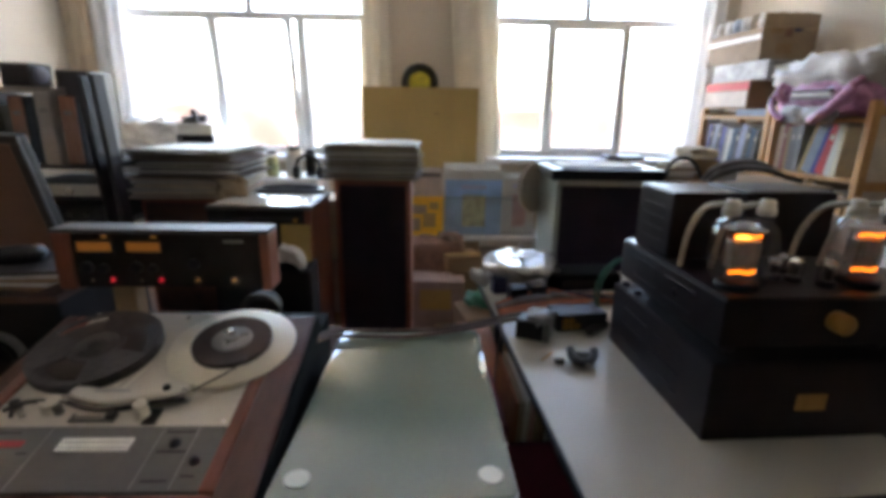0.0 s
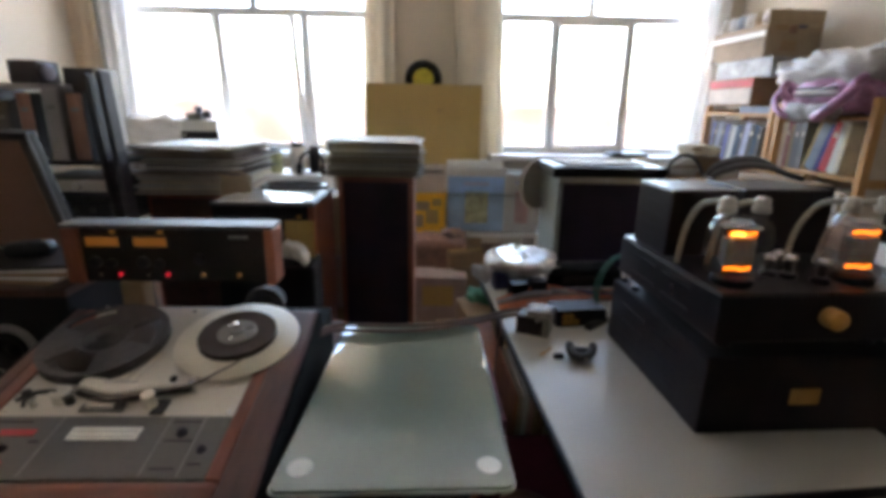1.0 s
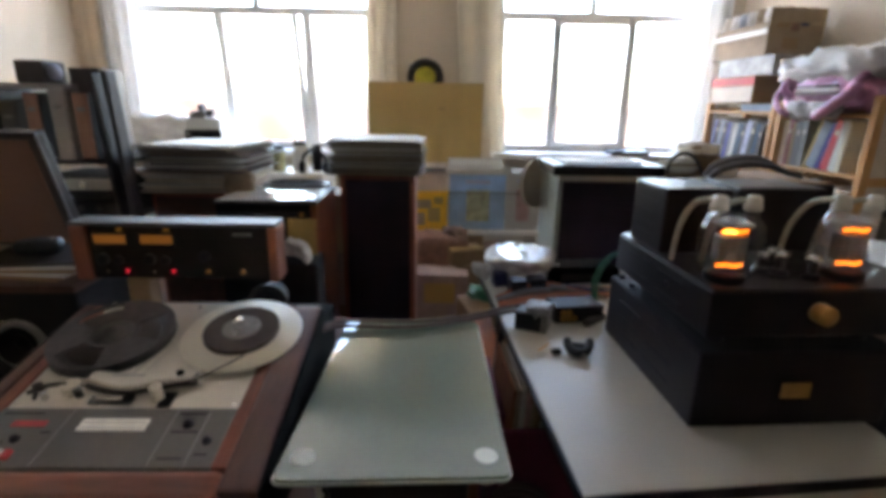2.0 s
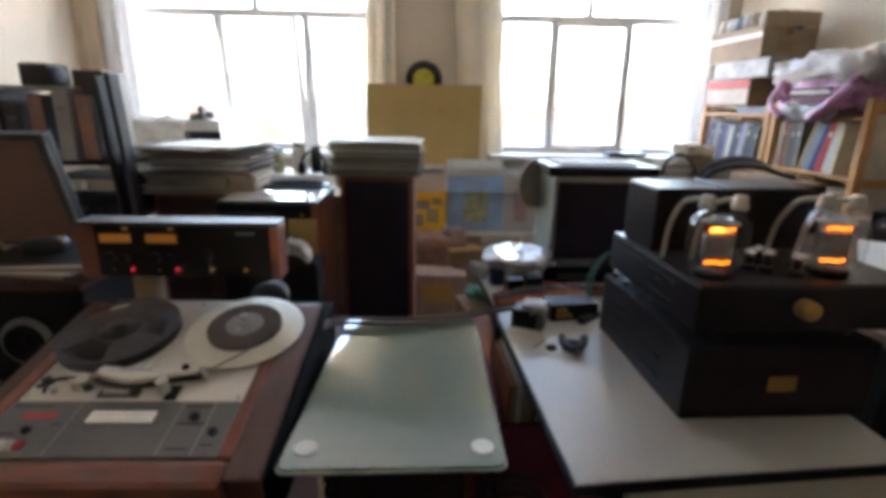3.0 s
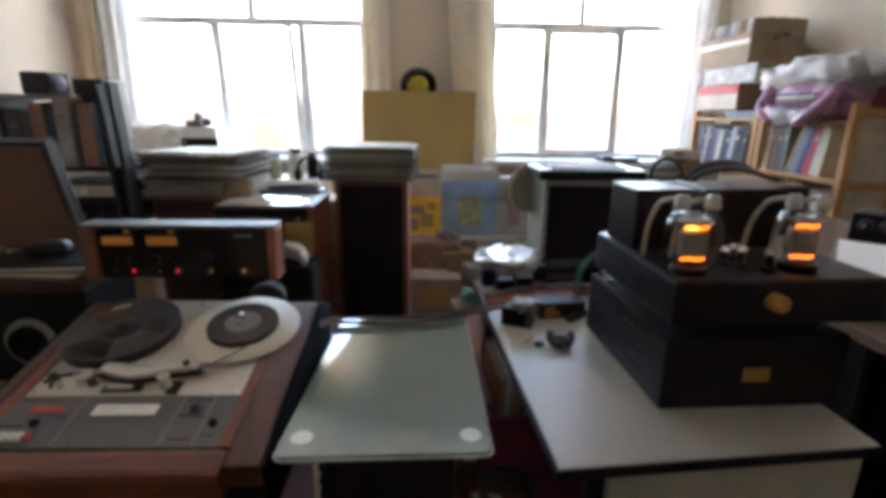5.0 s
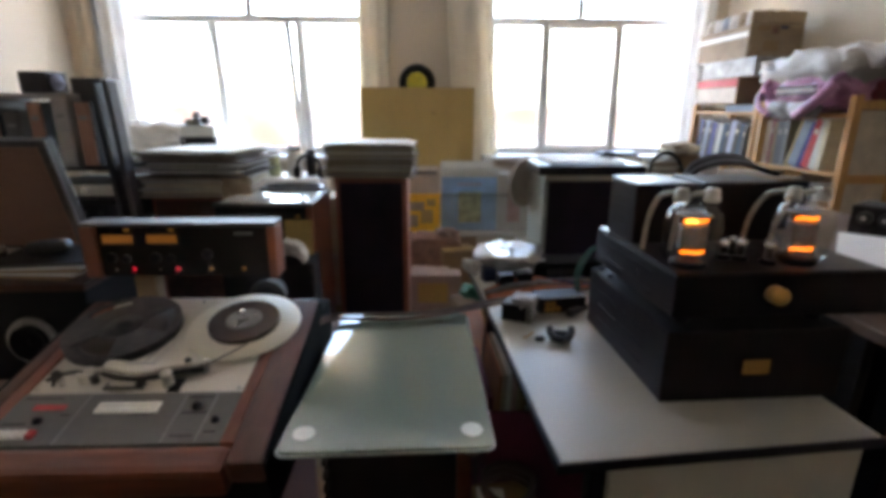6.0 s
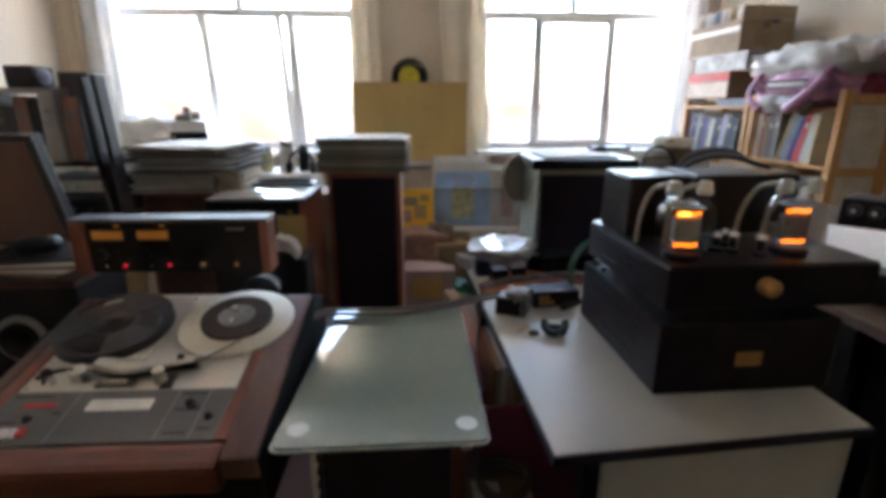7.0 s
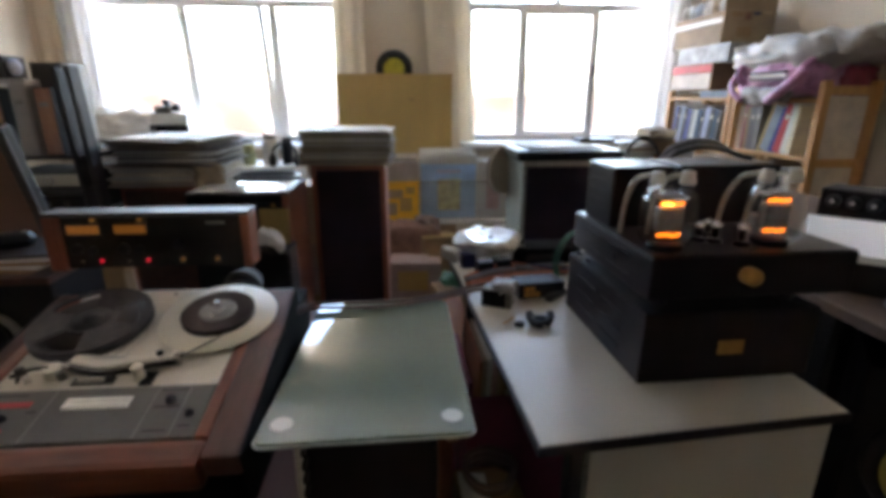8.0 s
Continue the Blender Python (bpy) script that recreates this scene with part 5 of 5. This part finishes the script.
for k in range(4):
    part("cable", hose(bmesh.new(), [(-0.17, -0.03 + 0.015 * k, 0.009), (-0.13, -0.02 + 0.015 * k, 0.030 + 0.007 * k), (-0.05, -0.01 + 0.015 * k, 0.048 + 0.008 * k), (0.04, 0.018 * k, 0.042 + 0.008 * k), (0.11, 0.02 * k, 0.022 + 0.004 * k), (0.16, 0.022 * k, 0.009)], 0.0075, 8, 6), (CABLEBLACK, CABLEGREY, CABLEBLACK, CABLEGREY)[k], cb, "", True)
CASE_TOP = 0.9324
for k in range(6):
    solo("folded_paper", "folded white paper lying in a pile on the dark case", "paper", crumple(B(-0.055, -0.05, 0, 0.055, 0.05, 0.008, bevel=0.001), 0.003, 24, k), PAPER if k % 3 else CREAMBOX, pose(0.890 + 0.003 * k, 1.755, CASE_TOP + 0.0102 * k, 0, 0, 11 * k - 30), group="papers on the dark case")
bb = thing("brown_parts_box", "small open brown carton with a beige cloth on top", "carton", 0.978, 1.765, CASE_TOP, 8)
part("carton_body", B(-0.042, -0.05, 0, 0.042, 0.05, 0.068, bevel=0.003), CARTON, bb)
part("cloth_top", crumple(lump(bmesh.new(), (0.105, 0.11, 0.034), 8, 0.010, 30, 2.0, 0.7), 0.004, 60, 1), BOOKCREAM, bb, "crumpled beige cloth", True, pose(-0.012, 0, 0.064))
part("dark_rim", B(-0.070, -0.055, 0.092, 0.004, -0.040, 0.099, bevel=0.002), CARTON, bb)
solo("bent_cable", "stiff black cable arching over the dark case", "cable", hose(bmesh.new(), [(-0.055, 0, 0.007), (-0.050, 0, 0.045), (-0.025, -0.002, 0.072), (0.010, -0.004, 0.076), (0.042, -0.008, 0.050), (0.062, -0.012, 0.008)], 0.0065, 8, 6), CABLEBLACK, pose(0.885, 1.690, CASE_TOP), smooth=True)
solo("white_packet", "small white packet on the dark case", "packet", crumple(B(-0.035, -0.03, 0, 0.035, 0.03, 0.028, bevel=0.003), 0.002, 30, 1), PAPER, pose(1.045, 1.72, CASE_TOP, 0, 0, 15))

# ---- pine shelves along the right wall ----
SX, DX = 2.10, 0.33
before = set(bpy.data.objects)
ivar = thing("pine_shelf", "pine shelving unit against the wall, full of books", "shelf", SX, 2.36, 0)


def ladder(y, top):
    f = part("side_frame", B(0, y - 0.018, 0, 0.045, y + 0.018, top, bevel=0.003), PINE, ivar, "pine ladder frame")
    part("rear_post", B(DX - 0.045, y - 0.018, 0, DX, y + 0.018, top, bevel=0.003), PINE, f)
    for z in (0.12, 0.48, 0.80, top - 0.07):
        part("rung", B(0.0455, y - 0.012, z, DX - 0.0455, y + 0.012, z + 0.045, bevel=0.003), PINE, f)


ladder(0.0, 1.235)
ladder(0.63, 1.215)
ladder(0.69, 1.215)
ladder(1.38, 1.20)
for y0, y1, zs in ((0.019, 0.611, (0.20, 0.50, 0.83, 1.128)), (0.709, 1.361, (0.20, 0.50, 0.80, 1.135))):
    for z in zs:
        part("shelf_board", B(0.004, y0, z, DX - 0.004, y1, z + 0.018, bevel=0.002), PINE, ivar)
part("back_board", B(DX - 0.003, 0.02, 0.50, DX + 0.001, 1.36, 1.18), CARTON, ivar)
part("end_sheet", B(0.05, 0.004, 0.50, DX - 0.05, 0.010, 1.16), BOOKCREAM, ivar, "dull grey sheet closing the end")


def book(y, z, w, h, mt, label, lean=0.0, d=0.20):
    bk = thing("book", label, "book", SX + 0.03, y, z, 0, group="books on the pine shelves")
    m = pose(0, 0, 0, lean)
    part("cover", B(0, 0, 0.0005, d, w, h, bevel=0.002, m=m), mt, bk)
    part("page_block", B(0.004, 0.003, h - 0.0018, d - 0.004, w - 0.003, h + 0.0006, m=m), PAPER, bk)
    if mt in (DARKGREY, MAROON, BOOKRED, BOOK):
        part("spine_label", B(-0.0012, w * 0.3, h * 0.70, -0.0003, w * 0.7, h * 0.80, m=m), BOOKCREAM, bk)


rng = random.Random(21)
ZB1, ZB2 = 0.8482, 0.8182
plan1 = [(0.045, 0.255, BOOKCREAM, "cream book standing on the shelf", 0), (0.022, 0.265, MAROON, "dark red book standing on the shelf", 0), (0.03, 0.25, CARTON, "brown book standing on the shelf", 0), (0.05, 0.255, BOOK, "grey book standing on the shelf", 0), (0.04, 0.262, BOOK, "dark grey book standing on the shelf", 0)]
y = 2.36 + 0.608
for w, h, mt, lb, ln in plan1:
    y -= w + 0.001
    book(y, ZB1, w, h, mt, lb)
for w, h, mt, lb, ln in ((0.02, 0.272, CARD, "tan book leaning over on the shelf", 17), (0.06, 0.262, BOOKPALE, "thick pale book leaning on the shelf", 16), (0.030, 0.262, BOOKBLUE, "blue-grey book leaning on the shelf", 15), (0.055, 0.268, BOOKRED, "red book leaning on the shelf", 13), (0.04, 0.27, SLEEVEWHITE, "white book leaning on the shelf", 9), (0.03, 0.26, BOOKCREAM, "cream book leaning on the shelf", 5)):
    y -= w / math.cos(radians(ln)) + 0.003
    book(y, ZB1 + 0.0005, w, h, mt, lb, ln)
y = 2.36 + 1.35
k = 0
while y > 3.165:
    w = rng.uniform(0.028, 0.048)
    y -= w / math.cos(radians(7)) + 0.004
    mt, lb = ((BOOKBLUE, "blue binder leaning on the shelf"), (DARKGREY, "black book leaning on the shelf"), (BOOKPALE, "pale book leaning on the shelf"), (DARKGREY, "black book leaning on the shelf"), (BOOKBLUE, "blue binder leaning on the shelf"), (BOOK, "grey book leaning on the shelf"), (SLEEVEWHITE, "white book leaning on the shelf"))[k % 7]
    book(y, ZB2 + 0.0005, w, rng.uniform(0.25, 0.29), mt, lb, 7.0)
    k += 1
for z0 in (0.5182, 0.2182):
    y = 2.96
    while y > 2.44:
        w = rng.uniform(0.03, 0.06)
        y -= w + 0.002
        book(y, z0, w, rng.uniform(0.20, 0.26), (BOOK, BOOKCREAM, CARTON)[int(y * 100) % 3], "worn book on the lower shelf")
solo("pale_packet", "pale blue packet lying on the shelf", "packet", B(0, -0.14, 0, 0.2, 0.14, 0.043, bevel=0.004), BOOKPALE, pose(SX + 0.01, 3.22, 1.1532, 0, 0, 3))


def carton(label, y0, y1, z, h, mt, depth=0.34, band=None, x=SX):
    c = thing("shelf_carton", label, "carton", x, (y0 + y1) / 2, z, 0, group="cartons on the shelves")
    w = (y1 - y0) / 2
    part("carton_body", B(0, -w, 0, depth, w, h - 0.008, bevel=0.004), mt, c)
    part("carton_top", B(0.002, -w + 0.002, h - 0.0078, depth - 0.002, w - 0.002, h, bevel=0.002), mt, c)
    if band:
        part("printed_band", B(-0.0015, -w + 0.004, h * 0.66, -0.0003, w - 0.004, h * 0.96), band, c, "red printed band")
        part("printed_panel", B(-0.0015, -w + 0.010, h * 0.06, -0.0003, w - 0.010, h * 0.63), BOOKCREAM, c, "cream printed front")
    return c


carton("small cream carton with a red printed band", 3.26, 3.74, 1.2002, 0.175, CARTON, 0.33, REDBOX, SX + 0.0)
carton("grey translucent plastic box with folded things", 3.12, 3.68, 1.3754, 0.115, FILMGREY, 0.32)
bx = carton("large tan carton filled with jars on the shelves", 3.22, 3.78, 1.4906, 0.20, TANBOX, 0.36)
part("front_lip", B(-0.012, -0.282, 0.125, -0.0005, 0.282, 0.155, bevel=0.003), SHELFWHITE, bx)
part("end_wall", B(0.001, -0.2795, 0.2002, 0.358, -0.274, 0.275, bevel=0.002), TANBOX, bx)
for x0, x1, z0, z1, mt in ((0.05, 0.13, 0.16, 0.25, CARTON), (0.14, 0.19, 0.14, 0.22, BROWNBAG), (0.20, 0.25, 0.17, 0.26, NAVY), (0.27, 0.33, 0.18, 0.24, CREAMBOX), (0.10, 0.20, 0.04, 0.10, CARTON)):
    part("printed_patch", B(x0, -0.2815, z0, x1, -0.2803, min(z1, 0.19)), mt, bx)
for k in range(6):
    jr = thing("jar_in_carton", "small jar standing in the large carton", "jar", SX + 0.05, 3.29 + 0.085 * k, 1.6908, group="jars in the carton")
    part("jar_body", L([(0, 0), (0.036, 0), (0.036, 0.06), (0.03, 0.066), (0.03, 0.085), (0, 0.085)], 18), (PAPER, CREAMBOX, PAPER, BOOKPALE, PAPER, BEIGEPL)[k], jr, "", True)
for k in range(3):
    jr = thing("jar_in_carton", "small brown jar standing in the large carton", "jar", SX + 0.14 + 0.08 * k, 3.27, 1.6908, group="jars in the carton")
    part("jar_body", L([(0, 0), (0.036, 0), (0.036, 0.06), (0.03, 0.066), (0.03, 0.085), (0, 0.085)], 18), (CARTON, CREAMBOX, BEIGEPL)[k], jr, "", True)


def bag_body(size, seed, dent):
    return lump(bmesh.new(), size, 12, dent, 10, seed, 0.6)


pk = thing("pink_bag", "pink and white plastic bag stuffed with things", "bag", SX + 0.13, 2.665, 1.1463)
part("bag_film", crumple(bag_body((0.36, 0.56, 0.16), 2.0, 0.03), 0.010, 30, 6), PINKFILM, pk, "", True)
part("bag_belly", lump(bmesh.new(), (0.09, 0.32, 0.085), 8, 0.018, 14, 8.0, 0.5), FILMGREY, pk, "white printed side", True, pose(-0.200, -0.02, -0.035))
for s0 in (-1, 1):
    part("bag_edge", hose(bmesh.new(), [(-0.19, 0.25 * s0, 0.14), (-0.235, 0.23 * s0, 0.08), (-0.255, 0.17 * s0, 0.025), (-0.245, 0.10 * s0, -0.01)], 0.028 if s0 < 0 else 0.016, 10, 6), PINKFILM, pk, "", True)
for k in range(3):
    part("bag_content", B(-0.205, -0.15 + 0.01 * k, 0.095 + 0.018 * k, 0.02, 0.13, 0.108 + 0.018 * k, bevel=0.003), (BOOK, PAPER, DARKGREY)[k], pk)
for s0 in (-1, 1):
    part("bag_handle", hose(bmesh.new(), [(-0.17, 0.20 * s0, 0.08), (-0.20, 0.23 * s0, 0.13), (-0.16, 0.24 * s0, 0.18), (-0.08, 0.22 * s0, 0.19)], 0.022, 8, 6), PINKFILM, pk, "", True)
solo("maroon_bag", "crumpled dark red plastic bag stuffed at the shelf's end", "bag", lump(bmesh.new(), (0.22, 0.17, 0.155), 7, 0.018, 16, 4.0, 0.6), MAROON, pose(SX + 0.215, 2.448, 1.1463), smooth=True)
wbun = thing("wrapped_package", "large package in crumpled clear wrapping", "package", SX + 0.17, 2.70, 1.283)
part("wrapping", crumple(bag_body((0.44, 0.72, 0.15), 5.0, 0.034), 0.016, 34, 3), WHITEFILM, wbun, "", True)
part("wrapping_fold", lump(bmesh.new(), (0.34, 0.40, 0.10), 9, 0.03, 13, 11.0, 0.6), WHITEFILM, wbun, "", True, pose(0.02, -0.30, 0.07))

# the unit stands a little askew to the wall, with all that it carries
askew = pose(SX, 2.36, 0, 0, 0, 2.2) @ pose(-SX, -2.36, 0)
for ob in bpy.data.objects:
    if ob not in before and ob.parent is None:
        ob.matrix_basis = askew @ ob.matrix_basis

# ---- small things on the work table ----
tor = thing("toroidal_transformer", "round transformer wrapped in shiny foil", "transformer", 0.235, 1.183, TZ + 0.0003)
part("core", crumple(L([(0, 0.030), (0.06, 0.030), (0.082, 0.036), (0.091, 0.045), (0.094, 0.056), (0.090, 0.064), (0.080, 0.069), (0.064, 0.071), (0.046, 0.070), (0.030, 0.066), (0.018, 0.066), (0, 0.067)], 60), 0.010, 30, 2), FOIL, tor, "shiny crumpled foil", True)
part("lower_winding", crumple(L([(0.0, 0.0), (0.062, 0.0), (0.076, 0.010), (0.080, 0.024), (0.072, 0.034), (0.0, 0.034)], 48), 0.007, 34, 5), FILMGREY, tor, "crumpled clear film", True)
for k in range(5):
    a = -2.6 + 0.75 * k
    part("film_fold", lump(bmesh.new(), (0.040, 0.030, 0.030), 5, 0.012, 34, k, 0.4), FOIL, tor, "", True, pose(0.074 * math.cos(a), 0.074 * math.sin(a), 0.010, 0, 0, 40 * k))
part("film_ear", lump(bmesh.new(), (0.05, 0.035, 0.03), 5, 0.01, 30, 1.0, 0.4), WHITEFILM, tor, "", True, pose(-0.10, -0.02, 0.0))
for x, y, mt, lb, s in ((0.207, 1.048, BLACK, "small black capacitor block", 0.038), (0.254, 1.062, BLACK, "small black capacitor block", 0.038), (0.176, 1.120, NAVY, "small navy blue capacitor", 0.034)):
    solo("capacitor", lb, "capacitor", B(-s / 2, -s / 2, 0, s / 2, s / 2, s * 1.1, bevel=0.003), mt, pose(x, y, TZ + 0.0003, 0, 0, 10), group="capacitors on the table")
ch = thing("small_transformer", "small transformer in a metal bracket with black core", "transformer", 0.208, 0.872, TZ + 0.0003, -24)
part("core", B(-0.030, -0.020, 0, 0.022, 0.020, 0.036, bevel=0.002), BLACK, ch)
part("bracket", B(-0.026, -0.021, 0.0363, 0.030, 0.021, 0.040, bevel=0.001), GREYPANEL, ch, "dull metal bracket")
part("bracket_end", B(0.0225, -0.022, 0, 0.034, 0.022, 0.036, bevel=0.004), GREYPANEL, ch)
part("film_wrap", crumple(lump(bmesh.new(), (0.050, 0.046, 0.030), 7, 0.006, 50, 4.0, 0.8), 0.004, 90, 2), FILMGREY, ch, "crumpled clear film", True, pose(0.012, 0.004, 0.0165))
part("solder_lug", B(0.026, -0.012, 0.036, 0.031, -0.004, 0.046, bevel=0.001), GOLD, ch)
em = thing("black_module", "flat black module with gold terminals", "module", 0.305, 0.925, TZ + 0.0003, 8)
part("module_body", B(-0.05, -0.03, 0, 0.055, 0.03, 0.036, bevel=0.004), BLACK, em)
for k in range(5):
    part("terminal", disc(0.006, 0.005, 12, pose(-0.034 + 0.012 * (k % 3), -0.030, 0.012 + 0.012 * (k // 3), 90)), GOLD, em, "gold terminal")
pg = thing("black_bracket_clip", "black plastic clip lying on the table", "clip", 0.272, 0.765, TZ + 0.0003, -12)
part("clip_base", B(-0.018, -0.008, 0, 0.018, 0.014, 0.006, bevel=0.002), CABLEBLACK, pg)
part("clip_band", hose(bmesh.new(), [(-0.0195, 0.012, 0.020), (-0.019, 0.0, 0.014), (-0.011, -0.012, 0.010), (0.0, -0.016, 0.009), (0.011, -0.012, 0.011), (0.019, 0.0, 0.016), (0.0195, 0.012, 0.022)], 0.0075, 10, 5), CABLEBLACK, pg, "", True)
part("clip_wall", B(-0.0185, 0.006, 0.0062, 0.0185, 0.013, 0.017, bevel=0.003), CABLEBLACK, pg)
part("screw", disc(0.004, 0.003, 12, pose(0.008, -0.0215, 0.009, 90)), CHROME, pg)
pn = thing("test_probe", "grey and black test probe on the table", "probe", 0.352, 0.905, TZ + 0.0003, 40)
part("handle", B(-0.045, -0.008, 0, 0.02, 0.008, 0.014, bevel=0.004), DARKGREY, pn)
part("tip", B(0.0205, -0.010, 0, 0.05, 0.010, 0.010, bevel=0.003), BEIGEPL, pn)
solo("wire_end", "short bare wire offcut on the table", "wire", hose(bmesh.new(), [(-0.012, -0.012, 0.002), (0, 0, 0.002), (0.012, 0.014, 0.003)], 0.0016, 6, 3), GOLD, pose(0.215, 0.785, TZ + 0.0003))
solo("rubber_foot", "small dark rubber foot on the table", "foot", lump(bmesh.new(), (0.018, 0.014, 0.008), 3, 0.001, 80, 0, 0.4), DARKGREY, pose(0.232, 0.765, TZ + 0.0003), smooth=True)

c1 = thing("brown_cable", "two brown rubber cables running over the glass to the table", "cable", -0.05, 0.85, GZ)
part("strand", hose(bmesh.new(), [(-0.172, -0.105, 0.000), (-0.157, -0.084, 0.014), (-0.134, -0.052, 0.014), (-0.100, -0.032, 0.0115), (0.02, -0.025, 0.0075), (0.132, 0.012, 0.007), (0.205, 0.040, 0.010), (0.310, 0.084, 0.006), (0.435, 0.170, -0.002)], 0.0042, 8, 8), CABLEBROWN, c1, "", True)
part("strand", hose(bmesh.new(), [(-0.175, -0.085, -0.004), (-0.149, -0.055, 0.014), (-0.114, -0.014, 0.013), (-0.026, -0.006, 0.010), (0.063, 0.004, 0.008), (0.140, 0.030, 0.008), (0.215, 0.062, 0.012), (0.300, 0.100, 0.004), (0.42, 0.150, -0.006)], 0.0040, 8, 8), CABLEBROWN, c1, "", True)
c2 = thing("orange_cable", "loose orange and grey cables lying on the table", "cable", 0.28, 1.0, TZ)
for k in range(5):
    part("strand", hose(bmesh.new(), [(-0.125, -0.03 + 0.012 * k, 0.006), (-0.05, -0.01 + 0.014 * k, 0.008 + 0.004 * k), (0.03, 0.012 + 0.015 * k, 0.012), (0.12, 0.03 + 0.012 * k, 0.008), (0.20, 0.035 + 0.014 * k, 0.006)], 0.0048, 8, 6), (CABLEORANGE, CABLEORANGE, CABLEBROWN, CABLEGREY, CABLEORANGE)[k], c2, "", True)
c3 = thing("green_cable", "green cable hanging from the amplifier to the table", "cable", 0.35, 0.93, TZ)
for k in range(2):
    part("strand", hose(bmesh.new(), [(0.05, -0.04, 0.15), (0.03 - 0.008 * k, -0.02, 0.145), (0.012 - 0.008 * k, 0.0, 0.11), (0.008 - 0.008 * k, 0.02, 0.06), (0.02, 0.04, 0.006)], 0.003, 8, 6), CABLEGREEN, c3, "", True)
c4 = thing("hanging_cable", "thin brown cable hanging beside the table", "cable", 0.10, 0.86, 0.20)
part("strand", hose(bmesh.new(), [(0.06, 0.06, 0.545), (0.045, 0.02, 0.53), (0.028, -0.03, 0.40), (0.018, -0.08, 0.2), (0.02, -0.12, -0.194)], 0.0022, 8, 6), CABLEBROWN, c4, "", True)

# the bin with records under the table, and loose things on the floor
rb = thing("record_bin", "crimson cloth-covered bin beside the table legs", "bin", 0.225, 0.80, 0, 2)
part("bin_front", B(-0.105, -0.125, 0, 0.12, -0.115, 0.635, bevel=0.004), CRIMSON, rb)
part("bin_back", B(-0.105, 0.085, 0, 0.12, 0.095, 0.62, bevel=0.004), CRIMSON, rb)
part("bin_side", B(-0.105, -0.1145, 0, -0.095, 0.0845, 0.662, bevel=0.004), CRIMSON, rb)
part("bin_side", B(0.11, -0.1145, 0, 0.12, 0.0845, 0.60, bevel=0.004), CRIMSON, rb)
part("bin_floor", B(-0.0945, -0.1145, 0.50, 0.1095, 0.0845, 0.512), CRIMSON, rb)
for k in range(20):
    mt = REDWOOD if k == 0 else (PAPER, CREAMBOX, SLEEVEWHITE, PINKCARD, CREAMBOX, CARTON)[k % 6]
    solo("single_record", "small worn record sleeve standing in the crimson bin", "record", B(0, -0.09, 0, 0.004, 0.09, 0.183 + 0.002 * (k % 3), bevel=0.0008), mt, pose(0.136 + 0.0094 * k, 0.787, 0.5125, 0, 3, 2), group="records in the bin")
br = thing("brown_box", "orange-brown wooden box standing behind the stand", "box", 0.135, 1.10, 0)
part("box_body", B(-0.05, -0.18, 0, 0.03, 0.10, 0.60, bevel=0.004), REDWOOD, br)
part("box_rim", B(-0.054, -0.184, 0.6005, 0.034, 0.104, 0.612, bevel=0.003), REDWOOD, br)
fl = thing("floor_cables", "tangle of brown leads and parts on the floor", "cable", 0.16, 0.52, 0)
for k in range(6):
    rng = random.Random(40 + k)
    pts = [(rng.uniform(-0.08, 0.06), rng.uniform(-0.02, 0.16), 0.30 * (1 - abs(i - 2) / 2) * rng.random() + 0.006) for i in range(5)]
    part("lead", hose(bmesh.new(), pts, 0.006, 8, 6), (CABLEBROWN, CABLEORANGE, CABLEBLACK)[k % 3], fl, "", True)
solo("floor_carton", "brown carton with scraps on the floor by the stand", "carton", B(-0.05, -0.075, 0, 0.06, 0.06, 0.50, bevel=0.004), CARTON, pose(0.150, 0.60, 0, 0, 0, 6))
# Added block: darkens the table's far end like the wide loudspeaker's black base.
base_block = thing("black_base_block", "added flat black block standing in for the loudspeaker's dark base", "power supply", 0.385, 1.165, TZ + 0.0003, 4)
part("block_case", B(-0.09, -0.045, 0, 0.09, 0.045, 0.040, bevel=0.004), MATBLACK, base_block)
part("block_lid", B(-0.088, -0.043, 0.0403, 0.088, 0.043, 0.043, bevel=0.001), MATBLACK, base_block)
part("block_strip", B(-0.06, -0.047, 0.012, 0.03, -0.0453, 0.030), DARKGREY, base_block)
c5 = thing("cable_tangle", "tangle of grey and brown leads on the table", "cable", 0.26, 1.06, TZ)
for k in range(7):
    rng = random.Random(70 + k)
    x0, y0 = rng.uniform(-0.07, 0.0), rng.uniform(-0.03, 0.03)
    pts = [(x0 + 0.05 * i + rng.uniform(-0.012, 0.012), y0 + rng.uniform(-0.03, 0.03), 0.005 + rng.uniform(0, 0.014)) for i in range(5)]
    part("lead", hose(bmesh.new(), pts, rng.uniform(0.0022, 0.004), 8, 6), (CABLEBROWN, CABLEGREY, CABLEORANGE, CABLEBLACK, NAVY)[k % 5], c5, "", True)
pf = thing("paper_scrap", "white paper scrap lying on the carton beside the stand", "paper", 0.128, 0.585, 0.5002)
part("scrap", crumple(B(-0.025, -0.05, 0.005, 0.025, 0.05, 0.008, bevel=0.0008), 0.006, 25, 2), PAPER, pf)
coil = thing("coiled_lead", "coil of brown lead on the carton beside the stand", "cable", 0.155, 0.605, 0.512)
part("coil", hose(bmesh.new(), [((0.042 + 0.004 * math.sin(3 * a)) * math.cos(a), 0.042 * math.sin(a), 0.006 + 0.0022 * a) for a in [0.55 * i for i in range(30)]], 0.005, 8, 4), CABLEBROWN, coil, "", True)
